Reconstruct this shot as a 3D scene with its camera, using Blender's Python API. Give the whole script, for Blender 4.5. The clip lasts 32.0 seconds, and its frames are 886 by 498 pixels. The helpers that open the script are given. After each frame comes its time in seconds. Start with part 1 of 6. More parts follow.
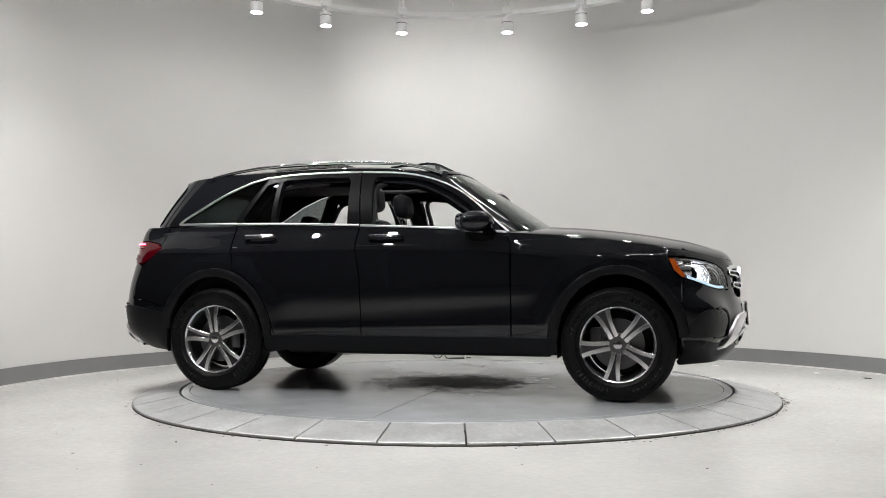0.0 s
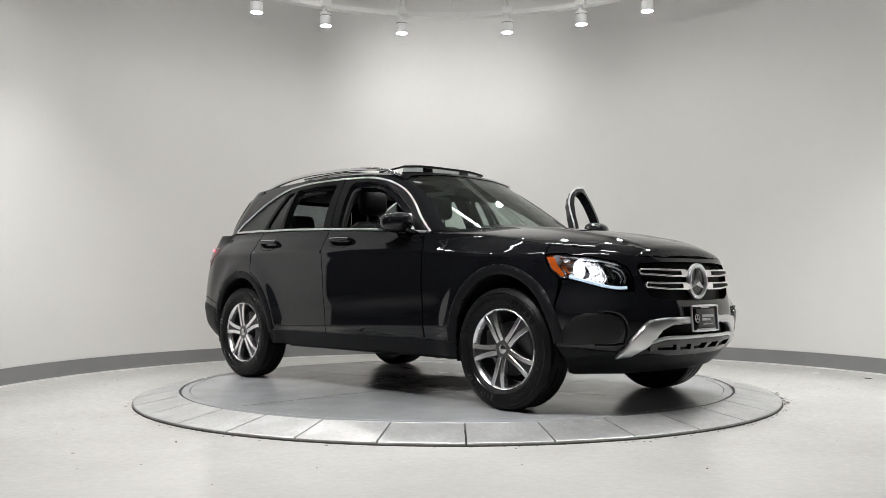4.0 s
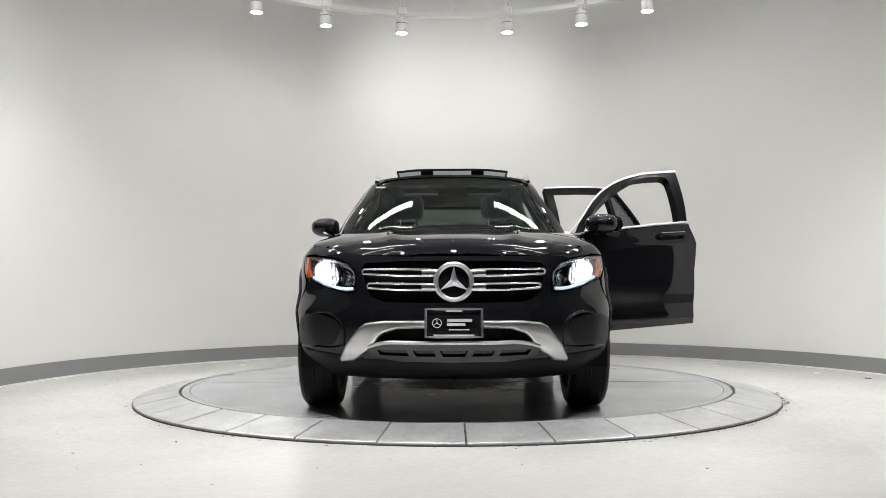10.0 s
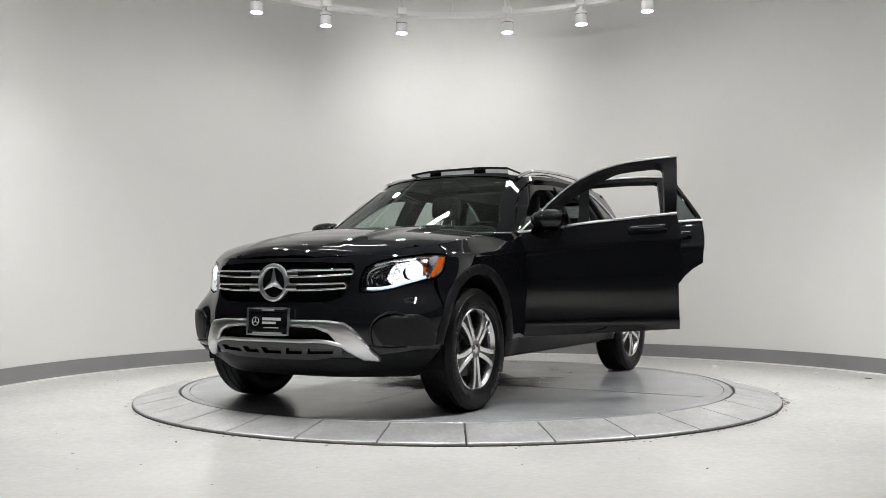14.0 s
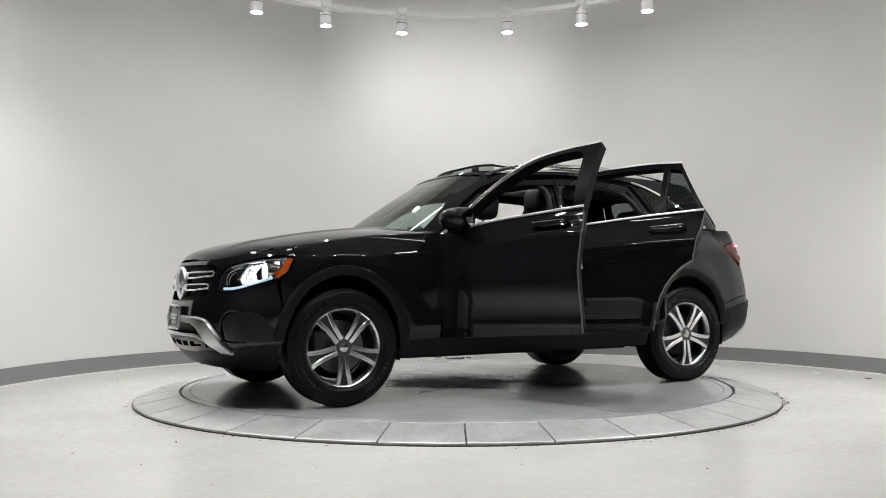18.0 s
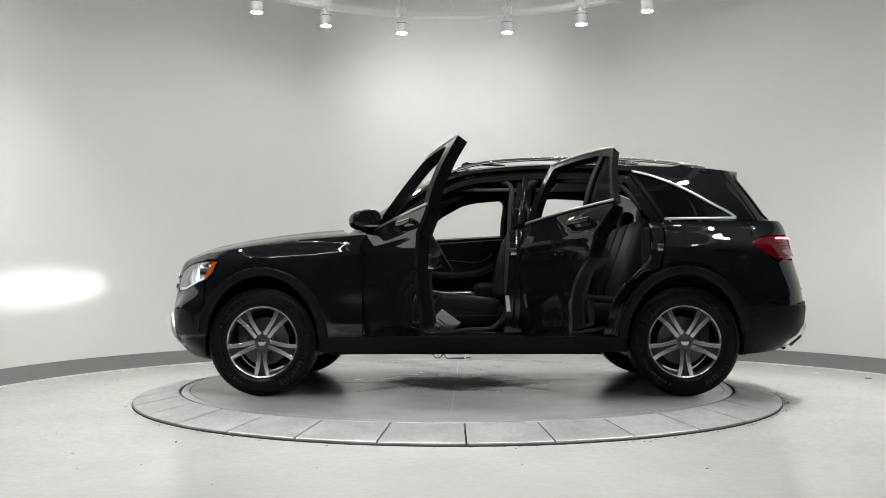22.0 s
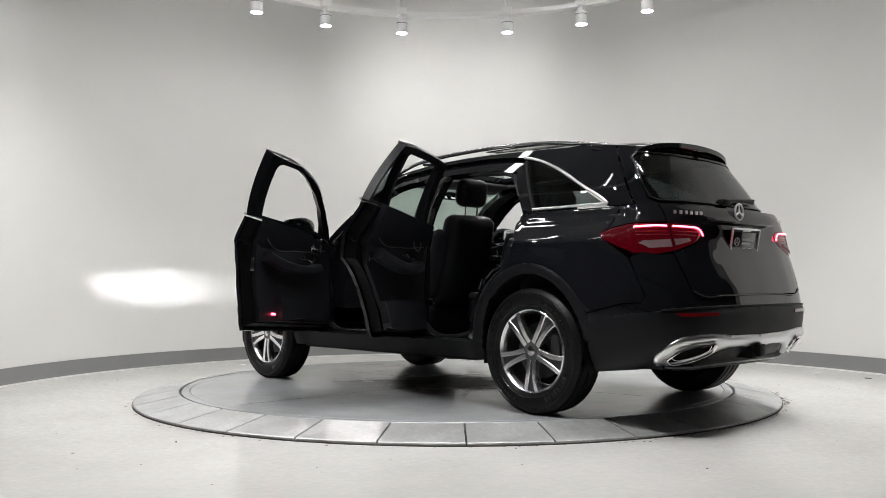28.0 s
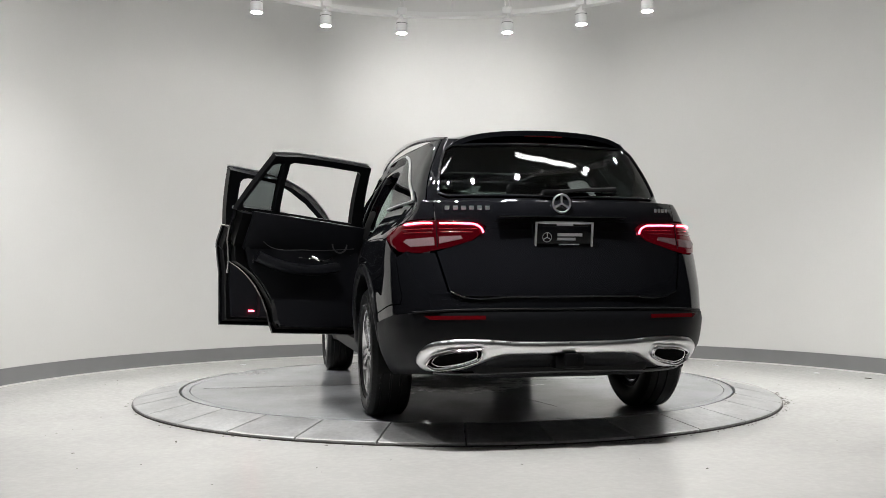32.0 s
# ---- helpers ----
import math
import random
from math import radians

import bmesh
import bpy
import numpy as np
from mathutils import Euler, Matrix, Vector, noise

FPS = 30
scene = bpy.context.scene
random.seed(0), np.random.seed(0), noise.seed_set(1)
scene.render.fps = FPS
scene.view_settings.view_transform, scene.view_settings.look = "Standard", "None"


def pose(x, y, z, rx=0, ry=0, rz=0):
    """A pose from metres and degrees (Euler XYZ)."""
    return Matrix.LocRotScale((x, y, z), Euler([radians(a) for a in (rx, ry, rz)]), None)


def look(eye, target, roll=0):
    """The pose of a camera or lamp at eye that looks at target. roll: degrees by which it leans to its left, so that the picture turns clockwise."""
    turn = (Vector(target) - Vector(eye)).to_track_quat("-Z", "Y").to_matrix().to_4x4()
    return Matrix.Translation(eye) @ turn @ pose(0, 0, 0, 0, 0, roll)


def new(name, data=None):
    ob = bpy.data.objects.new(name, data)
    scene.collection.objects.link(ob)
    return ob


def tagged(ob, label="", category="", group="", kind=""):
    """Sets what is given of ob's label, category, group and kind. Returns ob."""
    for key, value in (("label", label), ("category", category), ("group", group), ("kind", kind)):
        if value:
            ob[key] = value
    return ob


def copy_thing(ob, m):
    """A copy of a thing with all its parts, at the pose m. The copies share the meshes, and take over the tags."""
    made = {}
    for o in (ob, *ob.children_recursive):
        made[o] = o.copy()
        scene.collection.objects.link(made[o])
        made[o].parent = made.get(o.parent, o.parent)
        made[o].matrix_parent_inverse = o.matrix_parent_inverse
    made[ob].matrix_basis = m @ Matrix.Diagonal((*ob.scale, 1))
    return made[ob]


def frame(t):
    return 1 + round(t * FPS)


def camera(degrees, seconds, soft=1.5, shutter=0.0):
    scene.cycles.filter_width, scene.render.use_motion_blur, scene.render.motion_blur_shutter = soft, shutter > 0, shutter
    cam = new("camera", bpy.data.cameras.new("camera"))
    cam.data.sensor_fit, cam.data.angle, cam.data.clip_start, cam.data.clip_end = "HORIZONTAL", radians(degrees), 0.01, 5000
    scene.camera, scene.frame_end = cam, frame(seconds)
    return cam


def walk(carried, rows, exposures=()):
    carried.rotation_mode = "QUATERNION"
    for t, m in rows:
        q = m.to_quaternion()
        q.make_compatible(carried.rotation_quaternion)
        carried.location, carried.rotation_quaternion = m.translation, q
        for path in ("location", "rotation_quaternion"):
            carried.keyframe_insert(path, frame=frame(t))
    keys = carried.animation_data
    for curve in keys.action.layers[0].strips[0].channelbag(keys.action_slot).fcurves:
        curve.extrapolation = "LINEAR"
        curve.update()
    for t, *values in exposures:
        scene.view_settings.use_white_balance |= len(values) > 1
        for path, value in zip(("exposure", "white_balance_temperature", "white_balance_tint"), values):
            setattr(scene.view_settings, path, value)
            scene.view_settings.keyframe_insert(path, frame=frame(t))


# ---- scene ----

# ---------------------------------------------------------------- camera
EYE = (0.0, -6.984, 0.760)
cam = camera(52.74, 32.0, 0.8)
VIEW = Matrix.Translation(EYE) @ pose(0, 0, 0, 90 + 2.249, 0, 0.785) @ pose(0, 0, 0, 0, 0, -0.178)
walk(cam, [(0.0, VIEW), (32.0, VIEW)], [(0.0, 0.0), (6.0, 0.0), (8.0, 0.06), (10.5, 0.13), (13.0, 0.05), (15.5, 0.0), (32.0, 0.0)])

# ---------------------------------------------------------------- world and light
FLOOR_Z = -0.072
RC = (0.17, -0.17)          # centre of the round room
WALL_R = 3.93
LAMP_R, LAMP_Z = 2.72, 3.45
CEIL_Z = 4.35

world = bpy.data.worlds.new("world")
scene.world = world
world.use_nodes = True
world.node_tree.nodes["Background"].inputs[0].default_value = (0.9, 0.95, 1.0, 1)
world.node_tree.nodes["Background"].inputs[1].default_value = 0.02
SPOT_POWER = 88.0


# ---------------------------------------------------------------- materials
def material(name, colour, rough=0.5, metal=0.0, **more):
    """A principled material; grain: (scale, amount, bump) of a fine noise; blotch: (scale, amount) of a broad one."""
    m = bpy.data.materials.new(name)
    m.use_nodes = True
    nt = m.node_tree
    p = nt.nodes["Principled BSDF"]
    p.inputs["Base Color"].default_value = (*colour, 1)
    p.inputs["Roughness"].default_value = rough
    p.inputs["Metallic"].default_value = metal
    for key, label in (("coat", "Coat Weight"), ("coat_rough", "Coat Roughness"), ("ior", "IOR"), ("spec", "Specular IOR Level"),
                       ("trans", "Transmission Weight"), ("emit", "Emission Strength"), ("alpha", "Alpha"), ("sheen", "Sheen Weight")):
        if key in more:
            p.inputs[label].default_value = more[key]
    if "glow" in more:
        p.inputs["Emission Color"].default_value = (*more["glow"], 1)
    co = nt.nodes.new("ShaderNodeTexCoord")
    link = nt.links.new
    mixed = None
    if "blotch" in more:
        scale, amount = more["blotch"]
        n = nt.nodes.new("ShaderNodeTexNoise")
        n.inputs["Scale"].default_value, n.inputs["Detail"].default_value, n.inputs["Roughness"].default_value = scale, 6, 0.6
        link(co.outputs["Object"], n.inputs["Vector"])
        mixed = shade_mix(nt, n.outputs["Fac"], colour, amount, None)
    if "grain" in more:
        scale, amount, bump = more["grain"]
        n = nt.nodes.new("ShaderNodeTexNoise")
        n.inputs["Scale"].default_value, n.inputs["Detail"].default_value = scale, 4
        link(co.outputs["Object"], n.inputs["Vector"])
        mixed = shade_mix(nt, n.outputs["Fac"], colour, amount, mixed)
        if bump:
            b = nt.nodes.new("ShaderNodeBump")
            b.inputs["Strength"].default_value, b.inputs["Distance"].default_value = bump, 0.002
            link(n.outputs["Fac"], b.inputs["Height"])
            link(b.outputs["Normal"], p.inputs["Normal"])
        r = nt.nodes.new("ShaderNodeMapRange")
        r.inputs[3].default_value, r.inputs[4].default_value = max(0.0, rough - 0.06), min(1.0, rough + 0.06)
        link(n.outputs["Fac"], r.inputs[0])
        link(r.outputs[0], p.inputs["Roughness"])
    if mixed is not None:
        link(mixed, p.inputs["Base Color"])
    return m


def shade_mix(nt, fac, colour, amount, before):
    """Varies a colour by +-amount with a 0..1 factor, on top of what came before."""
    r = nt.nodes.new("ShaderNodeMapRange")
    r.inputs[1].default_value, r.inputs[2].default_value = 0.25, 0.75
    r.inputs[3].default_value, r.inputs[4].default_value = 1 - amount, 1 + amount
    nt.links.new(fac, r.inputs[0])
    mul = nt.nodes.new("ShaderNodeVectorMath")
    mul.operation = "SCALE"
    if before is None:
        mul.inputs[0].default_value = colour
    else:
        nt.links.new(before, mul.inputs[0])
    nt.links.new(r.outputs[0], mul.inputs["Scale"])
    return mul.outputs[0]


def glass(name, tint, clear):
    """A thin pane: a see-through tint with a mirror-like gloss that grows at grazing angles."""
    m = bpy.data.materials.new(name)
    m.use_nodes = True
    nt = m.node_tree
    out = nt.nodes["Material Output"]
    nt.nodes.remove(nt.nodes["Principled BSDF"])
    t = nt.nodes.new("ShaderNodeBsdfTransparent")
    t.inputs[0].default_value = (*[c * clear for c in tint], 1)
    g = nt.nodes.new("ShaderNodeBsdfGlossy")
    g.inputs["Roughness"].default_value = 0.01
    w = nt.nodes.new("ShaderNodeLayerWeight")
    w.inputs[0].default_value = 0.5
    power = nt.nodes.new("ShaderNodeMath")
    power.operation = "POWER"
    power.inputs[1].default_value = 4.0
    nt.links.new(w.outputs["Facing"], power.inputs[0])
    f = nt.nodes.new("ShaderNodeMath")
    f.operation = "MULTIPLY_ADD"
    f.inputs[1].default_value, f.inputs[2].default_value = 0.9, 0.04
    nt.links.new(power.outputs[0], f.inputs[0])
    mix = nt.nodes.new("ShaderNodeMixShader")
    nt.links.new(f.outputs[0], mix.inputs[0])
    nt.links.new(t.outputs[0], mix.inputs[1])
    nt.links.new(g.outputs[0], mix.inputs[2])
    nt.links.new(mix.outputs[0], out.inputs[0])
    return m


WALL = material("wall_paint", (0.70, 0.697, 0.680), 0.75, blotch=(0.5, 0.03), grain=(60, 0.012, 0.05))
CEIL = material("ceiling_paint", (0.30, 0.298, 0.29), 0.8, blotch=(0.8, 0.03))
BASE = material("baseboard_vinyl", (0.22, 0.22, 0.225), 0.5, blotch=(2.0, 0.08))
FLOOR = material("polished_concrete", (0.62, 0.616, 0.593), 0.20, spec=0.8, blotch=(1.3, 0.07), grain=(35, 0.03, 0.02))
DISC = material("turntable_coating", (0.37, 0.38, 0.395), 0.19, spec=0.7, blotch=(2.2, 0.20), grain=(45, 0.06, 0.05))
PLATE = material("brushed_ramp_metal", (0.52, 0.525, 0.525), 0.46, 0.62, blotch=(3.5, 0.24), grain=(40, 0.12, 0.12))
RUBBER = material("black_rubber", (0.012, 0.012, 0.013), 0.7, grain=(200, 0.2, 0.2))
WHITE = material("white_enamel", (0.75, 0.75, 0.74), 0.4)
SEALMAT = material("dusty_rubber", (0.05, 0.045, 0.04), 0.8, grain=(60, 0.4, 0.2))
GRITMAT = material("dirt", (0.07, 0.06, 0.05), 0.8)
GREYMETAL = material("grey_metal", (0.14, 0.14, 0.145), 0.4, 0.8)
DARKROOM = material("dark_showroom_paint", (0.08, 0.08, 0.085), 0.7, blotch=(0.7, 0.15))


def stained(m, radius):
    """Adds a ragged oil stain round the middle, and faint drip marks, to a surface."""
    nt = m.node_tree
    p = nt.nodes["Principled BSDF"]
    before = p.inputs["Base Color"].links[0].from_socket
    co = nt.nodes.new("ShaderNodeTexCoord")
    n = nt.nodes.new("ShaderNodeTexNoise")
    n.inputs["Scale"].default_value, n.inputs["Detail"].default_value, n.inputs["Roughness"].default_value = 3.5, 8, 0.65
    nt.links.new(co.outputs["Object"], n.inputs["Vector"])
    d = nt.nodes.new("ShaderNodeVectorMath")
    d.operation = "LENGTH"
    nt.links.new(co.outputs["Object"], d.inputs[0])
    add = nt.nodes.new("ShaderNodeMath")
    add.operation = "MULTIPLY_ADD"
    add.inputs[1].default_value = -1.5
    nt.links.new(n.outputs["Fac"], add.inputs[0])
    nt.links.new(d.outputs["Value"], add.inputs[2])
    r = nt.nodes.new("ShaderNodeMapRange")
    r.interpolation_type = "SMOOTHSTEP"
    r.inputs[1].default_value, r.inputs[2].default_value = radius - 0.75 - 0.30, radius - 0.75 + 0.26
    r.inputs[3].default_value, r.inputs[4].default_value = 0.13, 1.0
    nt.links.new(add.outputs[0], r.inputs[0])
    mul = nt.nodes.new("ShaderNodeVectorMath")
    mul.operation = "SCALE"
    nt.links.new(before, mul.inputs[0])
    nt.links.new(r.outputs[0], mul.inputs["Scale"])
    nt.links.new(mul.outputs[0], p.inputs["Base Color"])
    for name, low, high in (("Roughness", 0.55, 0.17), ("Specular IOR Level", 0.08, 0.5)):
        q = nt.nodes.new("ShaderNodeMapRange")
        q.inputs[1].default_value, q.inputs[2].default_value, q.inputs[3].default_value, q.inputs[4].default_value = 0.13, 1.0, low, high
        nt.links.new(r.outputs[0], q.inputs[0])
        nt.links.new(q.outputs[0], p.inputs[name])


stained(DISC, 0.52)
STAIN = material("oil_stain", (0.03, 0.03, 0.032), 0.35, blotch=(4.0, 0.3))
PANELGLOW = material("light_diffuser", (0.9, 0.9, 0.9), 0.5, glow=(1.0, 0.99, 0.97), emit=26.0)
LAMPGLOW = material("lamp_face", (0.9, 0.9, 0.9), 0.4, glow=(1.0, 0.985, 0.965), emit=150.0)
PAINT = material("black_car_paint", (0.0075, 0.0080, 0.0100), 0.02, spec=0.5)
CLAD = material("dark_moulded_plastic", (0.0085, 0.009, 0.0105), 0.42, spec=0.13, grain=(260, 0.15, 0.15))
TRIM = material("satin_black_trim", (0.007, 0.007, 0.0075), 0.45, spec=0.08)
INNER = material("painted_inner_panel", (0.005, 0.005, 0.0055), 0.30, spec=0.07)
GUARD = material("dark_satin_guard", (0.07, 0.07, 0.074), 0.22, 1.0)
CHROME = material("chrome", (0.80, 0.80, 0.82), 0.10, 1.0)
SKID = material("bright_satin_guard", (0.66, 0.66, 0.67), 0.31, 1.0)
TRIMCHROME = material("satin_window_trim", (0.84, 0.84, 0.85), 0.30, 1.0)
BADGEMAT = material("brushed_emblem_chrome", (0.86, 0.87, 0.90), 0.34, 1.0)
SATIN = material("satin_silver", (0.62, 0.62, 0.63), 0.22, 1.0)
ALLOY = material("machined_alloy", (0.82, 0.82, 0.83), 0.26, 1.0)
DARKALLOY = material("dark_alloy_paint", (0.06, 0.06, 0.063), 0.35, 0.6)
TYRE = material("tyre_rubber", (0.0075, 0.0075, 0.008), 0.42, spec=0.16, grain=(150, 0.2, 0.15))
LEATHER = material("black_leather", (0.012, 0.0125, 0.0155), 0.45, spec=0.18, grain=(140, 0.15, 0.25))
CARPET = material("black_carpet", (0.011, 0.0115, 0.014), 0.95, grain=(300, 0.3, 0.4))
PAPER = material("printed_paper", (0.72, 0.73, 0.75), 0.7)
INK = material("dark_ink", (0.03, 0.03, 0.04), 0.6)
LININGMAT = material("grey_headliner", (0.10, 0.10, 0.105), 0.9, grain=(220, 0.08, 0.1))
WINDSCREEN = glass("windscreen_glass", (0.84, 0.93, 0.89), 0.84)
PRIVACY = glass("privacy_glass", (0.86, 0.92, 0.92), 0.50)
LENSCLEAR = glass("clear_lens", (1.0, 1.0, 1.0), 0.97)
REDLENS = material("red_lens", (0.022, 0.0005, 0.0015), 0.06, spec=0.35, glow=(1.0, 0.01, 0.05), emit=0.045, grain=(90, 0.5, 0.0))
REDLIGHT = material("red_light_guide", (0.9, 0.2, 0.25), 0.3, glow=(1.0, 0.07, 0.12), emit=11.0)
REDDARK = material("red_reflector", (0.16, 0.004, 0.008), 0.15, coat=1.0)
AMBER = material("amber_lens", (0.55, 0.10, 0.012), 0.12, coat=1.0, glow=(1.0, 0.20, 0.02), emit=0.06)
MILKY = material("milky_lens", (0.20, 0.135, 0.145), 0.15, grain=(300, 0.25, 0.3))
BEAM = material("lamp_filament", (1, 1, 1), 0.4, glow=(1.0, 0.98, 1.0), emit=165000.0)
LENSGLOW = material("projector_lens", (0.9, 0.9, 0.95), 0.1, glow=(0.93, 0.95, 1.0), emit=3.5)
BOWLMAT = material("silvered_lamp_bowl", (0.45, 0.45, 0.47), 0.22, 1.0)
MIRROR = material("mirror_glass", (0.85, 0.87, 0.88), 0.01, 1.0)
SCREENMAT = material("dark_display", (0.01, 0.01, 0.012), 0.08)


# ---------------------------------------------------------------- mesh helpers
def part(name, bm, mat, parent=None, label="", smooth=True, org=None):
    """Links a bmesh as one mesh object, under a thing or a part. org: the parent's origin in the space in which the mesh was built."""
    me = bpy.data.meshes.new(name)
    if org is not None:
        bm.transform(Matrix.Translation(-Vector(org)))
    bmesh.ops.recalc_face_normals(bm, faces=bm.faces)
    bm.to_mesh(me)
    bm.free()
    if smooth:
        me.set_sharp_from_angle(angle=radians(38))
        me.polygons.foreach_set("use_smooth", [True] * len(me.polygons))
    me.materials.append(mat)
    ob = new(name, me)
    if parent:
        ob.parent = parent
    if label:
        ob["label"] = label
    return ob


def pydata(verts, faces):
    bm = bmesh.new()
    vs = [bm.verts.new(v) for v in verts]
    for f in faces:
        if len(set(f)) > 2:
            try:
                bm.faces.new([vs[i] for i in f])
            except ValueError:
                pass
    return bm


def join(*bms):
    a = bms[0]
    for b in bms[1:]:
        me = bpy.data.meshes.new("t")
        b.to_mesh(me)
        b.free()
        a.from_mesh(me)
        bpy.data.meshes.remove(me)
    return a


def rbox(size, at=(0, 0, 0), r=0.01, seg=2, rot=(0, 0, 0)):
    """A box with rounded edges, centred on at."""
    bm = bmesh.new()
    bmesh.ops.create_cube(bm, size=1.0)
    bmesh.ops.scale(bm, vec=size, verts=bm.verts)
    r = min(r, 0.48 * min(size))
    if r > 0:
        bmesh.ops.bevel(bm, geom=bm.edges, offset=r, segments=seg, profile=0.5, affect="EDGES", clamp_overlap=True)
    bm.transform(pose(*at, *rot))
    return bm


def lathe(profile, n=48, axis="Z", closed=False):
    """Turns (radius, height) pairs about an axis."""
    k = len(profile)
    verts, faces = [], []
    for i in range(n):
        a = 2 * math.pi * i / n
        for r, h in profile:
            verts.append((r * math.cos(a), r * math.sin(a), h))
    for i in range(n):
        for j in range(k if closed else k - 1):
            a, b = i * k + j, i * k + (j + 1) % k
            c, d = ((i + 1) % n) * k + (j + 1) % k, ((i + 1) % n) * k + j
            faces.append((a, d, c, b))
    bm = pydata(verts, faces)
    bmesh.ops.remove_doubles(bm, verts=bm.verts, dist=1e-5)
    if axis == "Y":
        bm.transform(pose(0, 0, 0, -90, 0, 0))
    if axis == "X":
        bm.transform(pose(0, 0, 0, 0, 90, 0))
    return bm


def frames_along(path, closed):
    pts = np.array(path, float)
    if closed:
        tan = np.roll(pts, -1, 0) - np.roll(pts, 1, 0)
    else:
        tan = np.gradient(pts, axis=0)
    return pts, tan / np.maximum(np.linalg.norm(tan, axis=1, keepdims=True), 1e-9)


def sweep(path, normals, section, closed=False):
    """Sweeps a closed section of (aside, up) pairs along a path with given up vectors."""
    pts, tan = frames_along(path, closed)
    up = np.array(normals, float)
    if up.ndim == 1:
        up = np.tile(up, (len(pts), 1))
    up = up - (up * tan).sum(1, keepdims=True) * tan
    up /= np.maximum(np.linalg.norm(up, axis=1, keepdims=True), 1e-9)
    side = np.cross(tan, up)
    k, n = len(section), len(pts)
    verts = [tuple(pts[i] + a * side[i] + b * up[i]) for i in range(n) for a, b in section]
    faces = []
    for i in range(n if closed else n - 1):
        i2 = (i + 1) % n
        for j in range(k):
            j2 = (j + 1) % k
            faces.append((i * k + j, i * k + j2, i2 * k + j2, i2 * k + j))
    if not closed:
        faces.append(tuple(range(k))[::-1])
        faces.append(tuple((n - 1) * k + j for j in range(k)))
    return pydata(verts, faces)


def roundsec(w, h, n=12, p=2.6):
    """A rounded section of width w and height h."""
    out = []
    for i in range(n):
        a = 2 * math.pi * i / n
        c, s = math.cos(a), math.sin(a)
        out.append((0.5 * w * math.copysign(abs(c) ** (2 / p), c), 0.5 * h * math.copysign(abs(s) ** (2 / p), s)))
    return out


def tube(path, radius, n=8, closed=False):
    return sweep(path, (0.013, 0.021, 1.0), roundsec(2 * radius, 2 * radius, n, 2.0), closed)


def smooth_line(points, n=40):
    """A soft curve through the points."""
    p = np.array(points, float)
    d = np.r_[0, np.cumsum(np.linalg.norm(np.diff(p, axis=0), axis=1))]
    return np.stack([spline(d, p[:, k], np.linspace(0, d[-1], n)) for k in range(p.shape[1])], 1)


def spline(x, y, q):
    """Cubic through (x, y), x rising, with limited slopes."""
    x, y, q = np.asarray(x, float), np.asarray(y, float), np.asarray(q, float)
    h = np.diff(x)
    d = np.diff(y) / h
    m = np.empty_like(y)
    m[0], m[-1] = d[0], d[-1]
    m[1:-1] = (d[:-1] * h[1:] + d[1:] * h[:-1]) / (h[:-1] + h[1:])
    i = np.clip(np.searchsorted(x, q) - 1, 0, len(h) - 1)
    t = np.clip((q - x[i]) / h[i], 0, 1)
    a = (1 + 2 * t) * (1 - t) ** 2 * y[i] + t * (1 - t) ** 2 * h[i] * m[i]
    return a + t * t * (3 - 2 * t) * y[i + 1] + t * t * (t - 1) * h[i] * m[i + 1]


def arc(cx, cy, r, a0, a1, n, z=None):
    out = []
    for i in range(n + 1):
        a = radians(a0 + (a1 - a0) * i / n)
        out.append((cx + r * math.cos(a), cy + r * math.sin(a)) + (() if z is None else (z,)))
    return out


def ring_solid(cx, cy, r0, r1, z0, z1, a0=0, a1=360, n=96):
    """A ring or a bent wall of rectangular section."""
    whole = abs(a1 - a0 - 360) < 1e-6
    path = arc(0, 0, 1, a0, a1, n)
    if whole:
        path = path[:-1]
    verts, faces = [], []
    for c, s in path:
        verts += [(cx + r0 * c, cy + r0 * s, z0), (cx + r1 * c, cy + r1 * s, z0), (cx + r1 * c, cy + r1 * s, z1), (cx + r0 * c, cy + r0 * s, z1)]
    k = len(path)
    for i in range(k if whole else k - 1):
        i2 = (i + 1) % k
        for j in range(4):
            j2 = (j + 1) % 4
            faces.append((4 * i + j, 4 * i + j2, 4 * i2 + j2, 4 * i2 + j))
    if not whole:
        faces += [(0, 3, 2, 1), (4 * k - 4, 4 * k - 3, 4 * k - 2, 4 * k - 1)]
    return pydata(verts, faces)


def setting(name, bm, mat, label, category, smooth=True):
    return tagged(part(name, bm, mat, None, "", smooth), label, category, kind="structure")


def empty(name, label, category, group="", kind=""):
    return tagged(new(name), label, category, group, kind)


